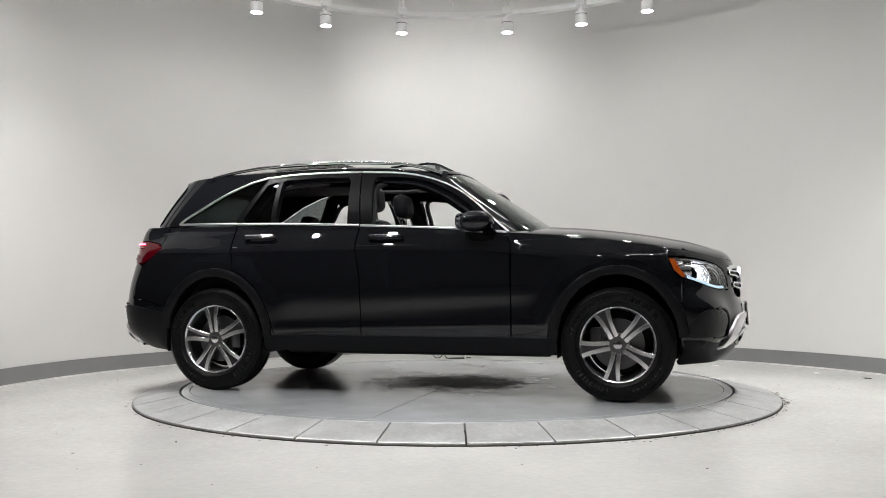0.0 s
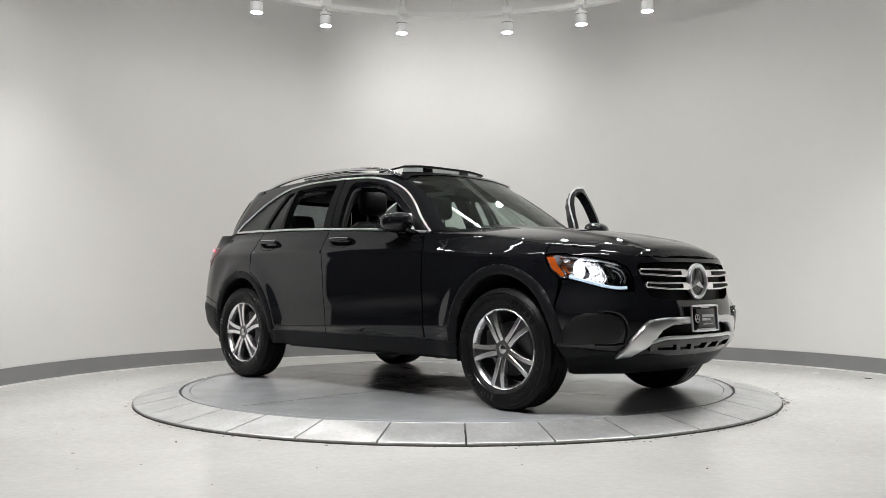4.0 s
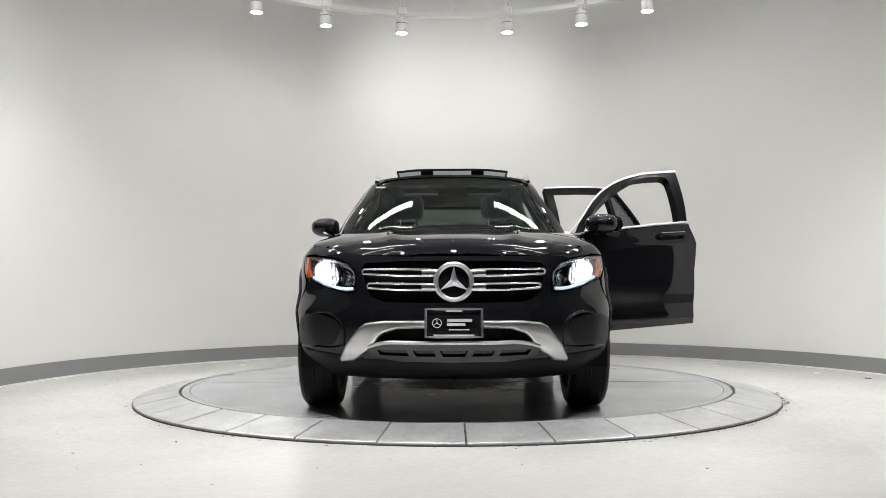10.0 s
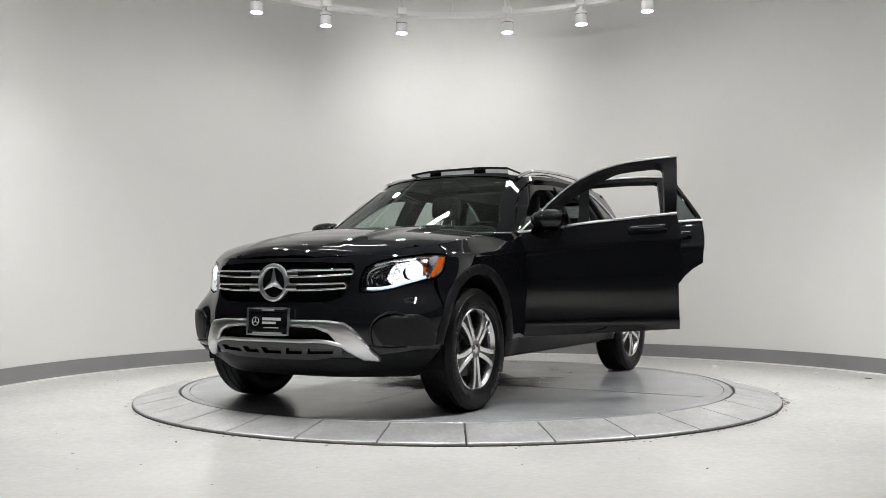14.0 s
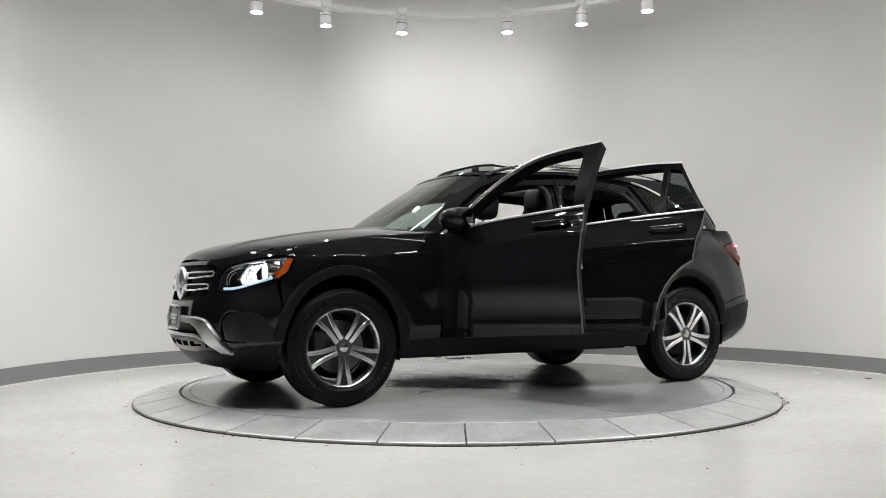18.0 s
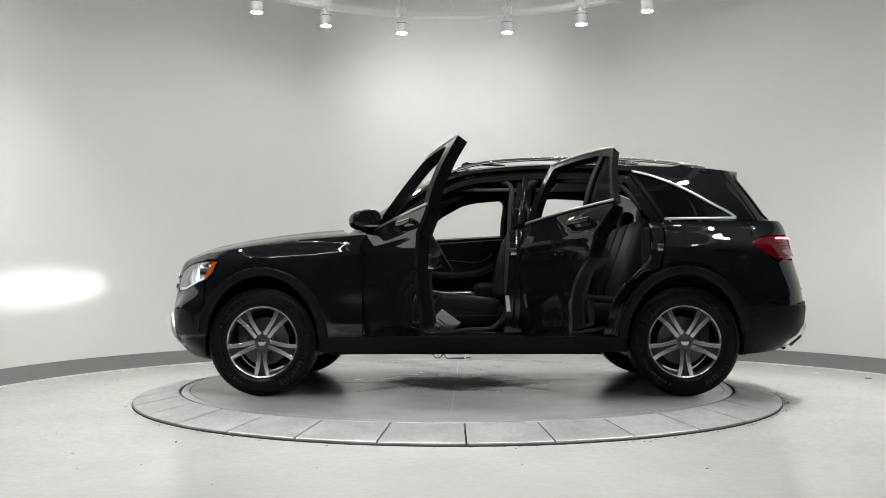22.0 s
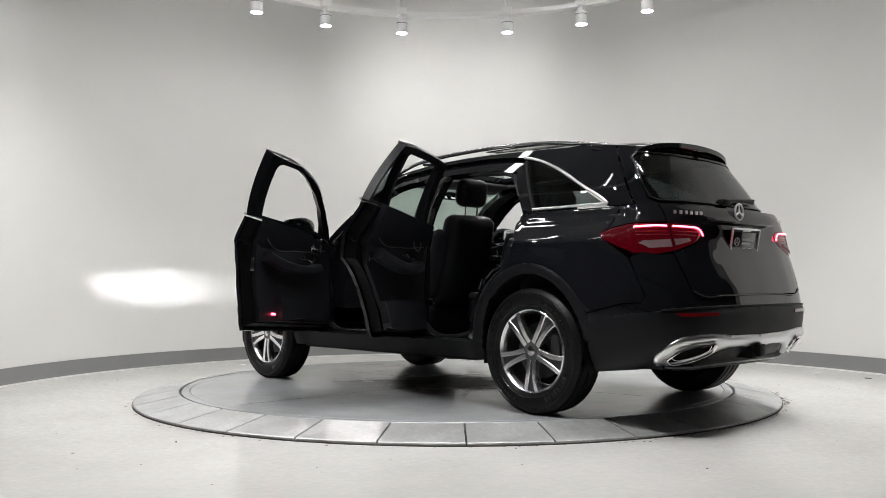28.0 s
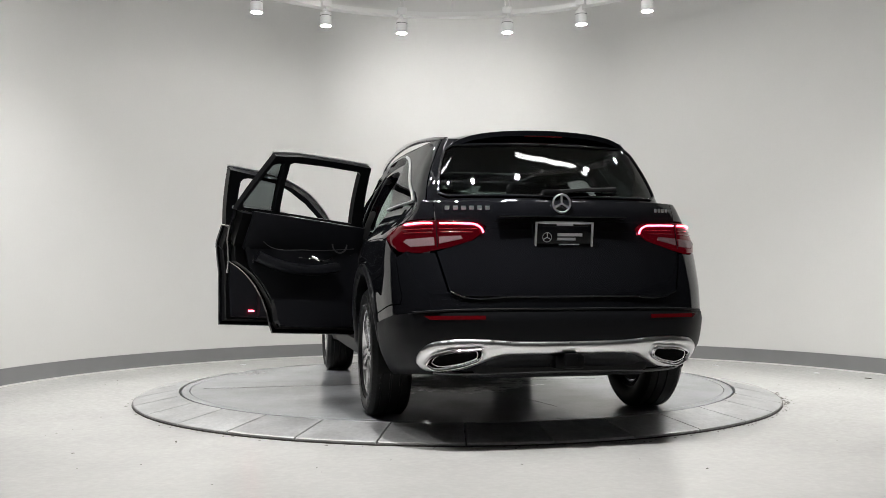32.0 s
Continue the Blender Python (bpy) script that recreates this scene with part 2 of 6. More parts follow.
# ---------------------------------------------------------------- the room
def build_room():
    bm = bmesh.new()
    bmesh.ops.create_grid(bm, x_segments=2, y_segments=2, size=9.0)
    bm.transform(pose(0, -5.0, FLOOR_Z))
    setting("floor", bm, FLOOR, "pale polished concrete floor with faint stains", "floor", False)
    setting("wall_round", ring_solid(*RC, WALL_R, WALL_R + 0.15, FLOOR_Z - 0.02, CEIL_Z, WALL_A0, WALL_A1, 128), WALL,
            "smooth curved off-white painted display wall", "wall")
    setting("baseboard", ring_solid(*RC, WALL_R - 0.012, WALL_R - 0.002, FLOOR_Z + 0.012, FLOOR_Z + 0.148, WALL_A0, WALL_A1, 128), BASE,
            "grey vinyl baseboard along the curved wall", "baseboard")
    setting("trim", ring_solid(*RC, WALL_R - 0.022, WALL_R - 0.003, FLOOR_Z, FLOOR_Z + 0.012, WALL_A0, WALL_A1, 128), WALL,
            "thin pale sealing strip under the baseboard", "trim")
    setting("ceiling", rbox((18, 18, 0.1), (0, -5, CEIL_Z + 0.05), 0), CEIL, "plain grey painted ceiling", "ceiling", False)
    # the dark showroom in which the camera stands
    setting("wall_south", rbox((18, 0.15, 4.7), (0, -13.9, 2.15), 0), DARKROOM, "dark painted showroom wall", "wall", False)
    setting("wall_west", rbox((0.15, 18, 4.7), (-8.9, -5, 2.15), 0), DARKROOM, "dark painted showroom wall", "wall", False)
    setting("wall_east", rbox((0.15, 18, 4.7), (8.9, -5, 2.15), 0), DARKROOM, "dark painted showroom wall", "wall", False)
    setting("wall_north", rbox((18, 0.15, 4.7), (0, 4.05, 2.15), 0), DARKROOM, "dark painted wall behind the display", "wall", False)


WALL_A0, WALL_A1 = -18, 178


def build_turntable():
    rig = empty("ramp_ring", "ring of sloped brushed metal ramp plates round the turntable", "ramp")
    n, gap = 32, 0.005
    first = -88.7
    for i in range(n):
        a0, a1 = first + 360 / n * i, first + 360 / n * (i + 1)
        verts, faces = [], []
        m = 5
        for j in range(m + 1):
            a = radians(a0 + (a1 - a0) * j / m)
            for r, z in ((2.066, 0.0), (2.365, -0.052), (2.372, -0.056), (2.372, -0.071), (2.066, -0.071)):
                sh = gap if j == 0 else (-gap if j == m else 0)
                verts.append((r * math.cos(a) - sh * math.sin(a), r * math.sin(a) + sh * math.cos(a), z))
        for j in range(m):
            for q in range(5):
                q2 = (q + 1) % 5
                faces.append((5 * j + q, 5 * j + q2, 5 * j + 5 + q2, 5 * j + 5 + q))
        faces += [(0, 1, 2, 3, 4), tuple(5 * m + q for q in range(4, -1, -1))]
        part("plate", pydata(verts, faces), PLATE, rig, smooth=False)
    part("edge_seal", ring_solid(0, 0, 2.3725, 2.380, FLOOR_Z, FLOOR_Z + 0.006, n=128), SEALMAT, rig, "dark rubber seal")
    part("pit_ring", ring_solid(0, 0, 2.0, 2.064, FLOOR_Z, FLOOR_Z + 0.03, n=128), RUBBER, rig, "dark gap")
    part("base_ring", ring_solid(0, 0, 2.066, 2.370, FLOOR_Z - 0.02, FLOOR_Z + 0.0006, n=128), RUBBER, rig, "dark base under the plates")
    disc = empty("turntable", "round grey coated turntable with an oil stain", "turntable")
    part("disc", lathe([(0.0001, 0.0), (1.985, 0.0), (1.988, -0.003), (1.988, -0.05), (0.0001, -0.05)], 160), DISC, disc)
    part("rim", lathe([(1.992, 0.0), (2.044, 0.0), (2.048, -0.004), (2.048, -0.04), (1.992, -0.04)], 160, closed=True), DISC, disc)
    # joints and cracks in the coating
    for x0, y0, x1, y1, w in ((0.0, -1.90, 0.0, -0.12, 0.005), (0.0, 0.12, 0.0, 1.90, 0.005), (0.16, -0.02, 1.35, 0.10, 0.003), (0.70, 0.67, 0.30, 0.10, 0.004), (-0.72, 0.60, -0.36, 0.18, 0.003), (-1.5, -0.3, -0.2, -0.05, 0.003)):
        a = math.degrees(math.atan2(y1 - y0, x1 - x0))
        part("seam", rbox((math.hypot(x1 - x0, y1 - y0), w, 0.002), ((x0 + x1) / 2, (y0 + y1) / 2, 0.0), 0, rot=(0, 0, a)), STAIN, disc, smooth=False)
    return disc


LAMP_ANGLES = [45.5, 61.0, 78.0, 102.0, 119.5, 136.0, 171, 189, 207, 228, 250, 270, 290, 312, 333, 351, 9]


def build_lamps():
    track = empty("ceiling_hoop", "white curved hoop hung under the ceiling", "ceiling fitting")
    part("hoop", ring_solid(0, -0.16, 2.74, 2.83, 3.652, 3.702, n=128), WHITE, track)
    for a in range(0, 360, 30):
        x, y = 2.785 * math.cos(radians(a + 0.5)), -0.16 + 2.785 * math.sin(radians(a + 0.5))
        part("rod", tube([(x, y, 3.70), (x, y, CEIL_Z)], 0.008), WHITE, track)
    for x, y, length in ((1.30, 1.15, 1.15), (-1.30, 1.15, 1.15), (1.72, -0.40, 1.05), (-1.72, -0.40, 1.05), (1.68, -2.36, 1.25), (-1.68, -2.36, 1.25)):
        strip = empty("ceiling_light", "bright straight linear ceiling light", "ceiling light", "ceiling lights")
        part("housing", rbox((length + 0.04, 0.15, 0.05), (x, y, CEIL_Z - 0.025), 0.004), WHITE, strip)
        part("diffuser", rbox((length, 0.115, 0.006), (x, y, CEIL_Z - 0.054), 0.002), PANELGLOW, strip, "glowing diffuser")
    lamp = empty("spotlight", "white cylindrical ceiling spotlight, switched on", "spotlight", "ring of ceiling spotlights")
    part("head", lathe([(0.0001, 0.138), (0.055, 0.138), (0.060, 0.132), (0.060, 0.0), (0.055, -0.002), (0.052, 0.012), (0.0001, 0.012)], 32), WHITE, lamp)
    part("vent_band", lathe([(0.0605, 0.100), (0.0612, 0.100), (0.0612, 0.106), (0.0605, 0.106)], 32, closed=True), GREYMETAL, lamp, "dark vent slots")
    part("face", lathe([(0.0001, 0.0025), (0.050, 0.0025), (0.0515, 0.007), (0.0001, 0.007)], 32), LAMPGLOW, lamp, "glowing lamp face")
    part("neck", join(tube([(0, 0, 0.138), (0, 0, 0.20)], 0.014), rbox((0.045, 0.03, 0.03), (0.01, 0, 0.165), 0.006)), WHITE, lamp)
    part("adapter", rbox((0.10, 0.085, 0.075), (0, 0, 0.235), 0.01), WHITE, lamp)
    for dx in (-0.022, 0.022):
        part("stem", tube([(dx, 0, 0.27), (dx, 0, CEIL_Z - LAMP_Z)], 0.008), WHITE, lamp)
    for i, a in enumerate(LAMP_ANGLES):
        x, y = LAMP_R * math.cos(radians(a)), -0.16 + LAMP_R * math.sin(radians(a))
        m = pose(x, y, LAMP_Z, 0, 0, a + 90)
        if i == 0:
            lamp.matrix_basis = m
        else:
            copy_thing(lamp, m)
        if 70 < a < 110:
            reach, low, half, power = 1.42, 3.20, 75, 0.40
        elif 40 < a < 50 or 130 < a < 140:
            reach, low, half, power = 1.25, 3.15, 75, 0.13 if x > 0 else 0.06
        elif 40 < a < 140:
            reach, low, half, power = 0.15, 0.3, 72, 1.55
        elif a < 20 or a > 340 or 160 < a < 200:
            reach, low, half, power = 1.0, 0.0, 52, 2.15 if x > 0 else 1.75
        elif i % 2 == 0:
            reach, low, half, power = 0.0, 2.0, 76, 0.48 if x > 0 else 1.65
        elif 265 < a < 275:
            reach, low, half, power = 1.04, 0.0, 36, 5.4
        else:
            reach, low, half, power = 1.40, 0.0, 40, 1.2 if x > 0 else 2.0
        d = bpy.data.lights.new("spot", "SPOT")
        d.energy, d.spot_size, d.spot_blend, d.shadow_soft_size = SPOT_POWER * power, radians(2 * half), 1.0, 0.05
        d.color = (1.0, 0.985, 0.975)
        ob = new("spot", d)
        ob.matrix_basis = look((x, y, LAMP_Z - 0.012), (x * reach * (0.3 if 70 < a < 110 else 1.0), y * reach, low))


def build_clutter():
    cable = empty("cable", "thin dark cable lying by the wall with a white stick", "cable")
    y = 3.02
    wire = smooth_line([(-0.26, y, FLOOR_Z + 0.055), (-0.22, y, FLOOR_Z + 0.012), (-0.18, y + 0.02, FLOOR_Z + 0.012), (-0.13, y, FLOOR_Z + 0.05), (-0.10, y - 0.02, FLOOR_Z + 0.012), (0.0, y, FLOOR_Z + 0.01), (0.17, y, FLOOR_Z + 0.012)], 50)
    part("wire", tube(wire, 0.005), RUBBER, cable)
    part("stick", tube([(0.105, y, FLOOR_Z + 0.005), (0.112, y, FLOOR_Z + 0.085)], 0.008), WHITE, cable, "white plastic stick")
    part("clip", rbox((0.16, 0.02, 0.012), (0.02, y - 0.015, FLOOR_Z + 0.007), 0.003), RUBBER, cable)
    rnd = random.Random(11)
    vs, fs = [], []
    spots = []
    for i in range(60):
        a, r = rnd.uniform(0, 360), rnd.uniform(2.5, 3.85)
        spots.append((RC[0] + r * math.cos(radians(a)), RC[1] + r * math.sin(radians(a)), rnd.uniform(0.002, 0.0055)))
    for i in range(150):
        a = rnd.gauss(-8, 10) if i % 3 else rnd.uniform(-170, 0)
        r = 2.388 + abs(rnd.gauss(0, 0.025))
        spots.append((r * math.cos(radians(a)), r * math.sin(radians(a)), rnd.uniform(0.0025, 0.006)))
    for x, y, q in spots:
        k = len(vs)
        ax, ay = q * rnd.uniform(0.7, 2.2), q * rnd.uniform(0.7, 1.6)
        vs += [(x - ax, y - ay, FLOOR_Z + 0.0005), (x + ax, y - ay * 0.6, FLOOR_Z + 0.0005), (x + ax * 0.7, y + ay, FLOOR_Z + 0.0005), (x - ax * 0.8, y + ay * 0.7, FLOOR_Z + 0.0005), (x, y, FLOOR_Z + q * 0.8)]
        fs += [(k, k + 1, k + 4), (k + 1, k + 2, k + 4), (k + 2, k + 3, k + 4), (k + 3, k, k + 4)]
    tagged(part("grit", pydata(vs, fs), GRITMAT, None, "", False), "small dark crumbs of dirt scattered on the pale floor", "dirt", kind="stuff")
    for x, y, a in ((3.32, 1.32, 20), (3.58, 0.86, -30), (-2.2, 2.28, 40), (2.62, 2.1, 5)):
        tagged(part("scrap", rbox((0.055, 0.02, 0.006), (x, y, FLOOR_Z + 0.004), 0.002, 1, (0, 4, a)), GRITMAT if x > 3.4 else PAPER), "small scrap of litter lying near the baseboard", "litter", "litter")


build_room()
build_clutter()
turntable = build_turntable()
build_lamps()
# ---------------------------------------------------------------- the car: its surfaces
CAR_AT = (-0.126, -0.021, 0.0)


def heading(t):
    """Degrees by which car and turntable have turned."""
    return float(spline((0, 6, 9, 13, 19, 23, 28, 32), (14.4, 59.65, 82.2, 112.0, 157.7, 188.6, 226.3, 257.1), [t])[0])


car = empty("car", "glossy black sport utility car, two doors open, on a turntable", "car")

AXLE = 1.4365
PLAN_X = (2.215, 2.212, 2.195, 2.145, 2.082, 2.010, 1.915, 1.82, 1.70, 1.55, 1.3, 0.8, 0.0, -0.8, -1.3, -1.7, -1.97, -2.15, -2.245, -2.285, -2.30, -2.305, -2.305)
PLAN_Y = (0.0, 0.15, 0.32, 0.50, 0.60, 0.698, 0.799, 0.876, 0.907, 0.918, 0.922, 0.925, 0.93, 0.93, 0.925, 0.908, 0.882, 0.80, 0.67, 0.50, 0.30, 0.15, 0.0)
_d = np.r_[0, np.cumsum(np.hypot(np.diff(PLAN_X), np.diff(PLAN_Y)))]
BODY_L = _d[-1]
_S = np.linspace(0, 1, 1201)
_PX, _PY = spline(_d / BODY_L, PLAN_X, _S), spline(_d / BODY_L, PLAN_Y, _S)
WIDTH_Z = (0.16, 0.22, 0.28, 0.34, 0.40, 0.46, 0.55, 0.70, 0.85, 0.95, 1.02, 1.08, 1.14, 1.20, 1.26)
WIDTH_W = (0.84, 0.89, 0.925, 0.950, 0.970, 0.978, 0.99, 1.0, 1.0, 0.995, 0.982, 0.962, 0.938, 0.918, 0.90)
NOSE_Z = (0.16, 0.22, 0.28, 0.34, 0.40, 0.47, 0.60, 0.70, 0.80, 0.88, 0.93, 0.97, 1.02, 1.26)
NOSE_E = (-0.30, -0.16, -0.07, -0.02, 0.015, 0.03, 0.03, 0.012, 0.0, -0.022, -0.05, -0.10, -0.20, -0.8)
TAIL_Z = (0.16, 0.24, 0.30, 0.36, 0.43, 0.52, 0.62, 0.66, 0.75, 0.85, 0.95, 1.02, 1.10, 1.18, 1.26)
TAIL_E = (0.30, 0.20, 0.10, 0.02, -0.05, -0.072, -0.075, -0.068, -0.052, -0.025, 0.005, 0.022, 0.030, 0.055, 0.14)


def step01(a, b, x):
    t = np.clip((x - a) / (b - a), 0, 1)
    return t * t * (3 - 2 * t)


def body(s, z):
    """The lower body's surface, left half: s runs from the nose's middle to the tail's, z is the height."""
    px, py = np.interp(s, _S, _PX), np.interp(s, _S, _PY)
    x = px + step01(1.15, 2.12, px) * spline(NOSE_Z, NOSE_E, z) + step01(-1.3, -2.2, px) * spline(TAIL_Z, TAIL_E, z)
    # pressed lines: a crease under the handles, a hollow above the sill, swollen wheel arches
    side = step01(2.0, 1.5, px) * step01(-2.1, -1.6, px)
    crease = 0.008 * np.exp(-((z - 1.005 + 0.045 * np.maximum(px, 0)) / 0.022) ** 2)
    crease = crease + 0.007 * np.exp(-((z - 1.128) / 0.018) ** 2) * step01(-0.9, -1.25, px)
    hollow = -0.006 * np.exp(-((z - 0.575 - 0.05 * px) / 0.075) ** 2) * step01(1.15, 0.8, np.abs(px))
    ridge = 0.006 * np.exp(-((z - 0.465 - 0.02 * px) / 0.03) ** 2) * step01(1.1, 0.8, np.abs(px))
    flare = 0.0
    for cx in (AXLE, -AXLE):
        flare = flare + 0.021 * np.exp(-((np.hypot(x - cx, 0.88 * (z - 0.37)) - 0.46) / 0.085) ** 2)
    # the bumper's corners stand proud below the lamps
    corner = 0.078 * np.exp(-((py - 0.77) / 0.15) ** 2) * step01(1.45, 1.70, px) * step01(0.76, 0.58, z) * step01(0.27, 0.40, z)
    # the shoulder draws in towards the windows
    belt_y = spline(GX0[::-1], GY0[::-1], np.minimum(px, 0.66)) + 0.006
    tuck = (belt_y - py * 0.921) * step01(0.99, 1.19, z) * step01(1.0, 0.7, px) * step01(-2.2, -1.9, px)
    # the wing rounds in towards the bonnet
    lean = -0.032 * np.clip((z - 0.885) / 0.12, 0, 1.4) ** 2 * step01(0.62, 1.15, px)
    return np.stack([x + 0.72 * corner, py * spline(WIDTH_Z, WIDTH_W, z) + side * (crease + hollow + ridge + flare) + lean * step01(2.12, 1.75, px) + 0.69 * corner + tuck, z + 0 * x], -1)


GX0 = (0.98, 0.97, 0.935, 0.875, 0.80, 0.69, 0.30, -0.20, -0.70, -1.15, -1.50, -1.78, -1.96, -2.08, -2.16, -2.20, -2.205)
GY0 = (0.0, 0.25, 0.48, 0.66, 0.768, 0.824, 0.838, 0.835, 0.820, 0.792, 0.757, 0.722, 0.690, 0.625, 0.48, 0.24, 0.0)
GZ0 = (1.115, 1.115, 1.11, 1.10, 1.095, 1.10, 1.13, 1.165, 1.185, 1.195, 1.195, 1.195, 1.195, 1.195, 1.195, 1.195, 1.195)
GX1 = (0.25, 0.238, 0.21, 0.165, 0.105, 0.03, -0.14, -0.42, -0.78, -1.12, -1.40, -1.62, -1.77, -1.86, -1.915, -1.945, -1.95)
GY1 = (0.0, 0.25, 0.42, 0.535, 0.588, 0.610, 0.616, 0.621, 0.612, 0.590, 0.567, 0.552, 0.538, 0.505, 0.40, 0.20, 0.0)
GZ1 = (1.600, 1.597, 1.588, 1.577, 1.570, 1.572, 1.588, 1.605, 1.610, 1.605, 1.597, 1.588, 1.578, 1.568, 1.562, 1.562, 1.562)
_g = np.r_[0, np.cumsum(np.hypot(np.diff(GX0), np.diff(GY0)))]
GLASS_L, GLASS_H = _g[-1], 0.5
_g = _g / GLASS_L


def house(s, v):
    """The upper body's surface, left half: s from the windscreen's middle to the rear window's, v from the belt to the roof."""
    a = [spline(_g, c, s) for c in (GX0, GY0, GZ0)]
    b = [spline(_g, c, s) for c in (GX1, GY1, GZ1)]
    bulge = 4 * v * (1 - v)
    x, y, z = [p + (q - p) * v for p, q in zip(a, b)]
    front = step01(0.28, 0.0, s)
    rear = step01(0.80, 1.0, s)
    return np.stack([x + 0.016 * bulge * front - 0.012 * bulge * rear, y * (1 + (0.035 + 0.014 * step01(0.45, 0.22, s)) * bulge), z], -1)


def house_v(s, z):
    z0, z1 = spline(_g, GZ0, s), spline(_g, GZ1, s)
    return (z - z0) / (z1 - z0)


def solve_s(f, want, lo, hi):
    """s at which the falling function f(s) meets want, by halving."""
    lo, hi = np.full_like(want, lo), np.full_like(want, hi)
    for _ in range(34):
        mid = 0.5 * (lo + hi)
        over = f(mid) > want
        lo, hi = np.where(over, mid, lo), np.where(over, hi, mid)
    return 0.5 * (lo + hi)


def densify(pts, step):
    out = []
    p = np.array(pts, float)
    for i in range(len(p)):
        a, b = p[i], p[(i + 1) % len(p)]
        n = max(1, int(np.linalg.norm(b - a) / step))
        out += [a + (b - a) * k / n for k in range(n)]
    return np.array(out)


def side_s(pts):
    """(x, z) pairs of the side view to (s, z) on the lower body."""
    p = np.array(pts, float)
    return np.stack([solve_s(lambda s: body(s, p[:, 1])[:, 0], p[:, 0], 0.0, 1.0), p[:, 1]], 1)


def front_s(pts):
    p = np.array(pts, float)
    return np.stack([solve_s(lambda s: -body(s, p[:, 1])[:, 1], -p[:, 0], 0.0, 0.42), p[:, 1]], 1)


def rear_s(pts):
    p = np.array(pts, float)
    return np.stack([solve_s(lambda s: body(s, p[:, 1])[:, 1], p[:, 0], 0.58, 1.0), p[:, 1]], 1)


def side_g(pts):
    """(x, z) pairs of the side view to (s, v) on the upper body."""
    p = np.array(pts, float)
    s = solve_s(lambda q: house(q, house_v(q, p[:, 1]))[:, 0], p[:, 0], 0.0, 1.0)
    return np.stack([s, house_v(s, p[:, 1])], 1)


def inside(poly, q):
    """Which points q lie inside the polygon."""
    x, y = q[:, 0], q[:, 1]
    r = np.zeros(len(q), bool)
    a, b = poly, np.roll(poly, -1, 0)
    for (x0, y0), (x1, y1) in zip(a, b):
        if y0 != y1:
            c = ((y0 > y) != (y1 > y)) & (x < (x1 - x0) * (y - y0) / (y1 - y0) + x0)
            r ^= c
    return r


def mesh2d(loops, step):
    """Triangles that fill the first loop less the others, with an inner lattice."""
    from mathutils.geometry import delaunay_2d_cdt
    pts, edges = [], []
    for lp in loops:
        k = len(pts)
        pts += [tuple(p) for p in lp]
        edges += [(k + i, k + (i + 1) % len(lp)) for i in range(len(lp))]
    lo, hi = np.min(loops[0], 0), np.max(loops[0], 0)
    gx, gy = np.meshgrid(np.arange(lo[0] + step / 2, hi[0], step), np.arange(lo[1] + step / 2, hi[1], step))
    q = np.stack([gx.ravel(), gy.ravel()], 1)
    if len(q):
        ok = inside(np.array(loops[0]), q)
        for lp in loops[1:]:
            ok &= ~inside(np.array(lp), q)
        q = q[ok]
        if len(q):
            rim = np.concatenate([np.array(lp) for lp in loops])
            near = np.min(np.hypot(q[:, None, 0] - rim[None, :, 0], q[:, None, 1] - rim[None, :, 1]), 1)
            q = q[near > 0.45 * step]
            pts += [tuple(p) for p in q]
    co, _, tri, *_ = delaunay_2d_cdt([Vector(p) for p in pts], edges, [], 0, 1e-7)
    co = np.array([tuple(c) for c in co])
    tri = np.array([tuple(t) for t in tri])
    mid = co[tri].mean(1)
    ok = inside(np.array(loops[0]), mid)
    for lp in loops[1:]:
        ok &= ~inside(np.array(lp), mid)
    return co, tri[ok]


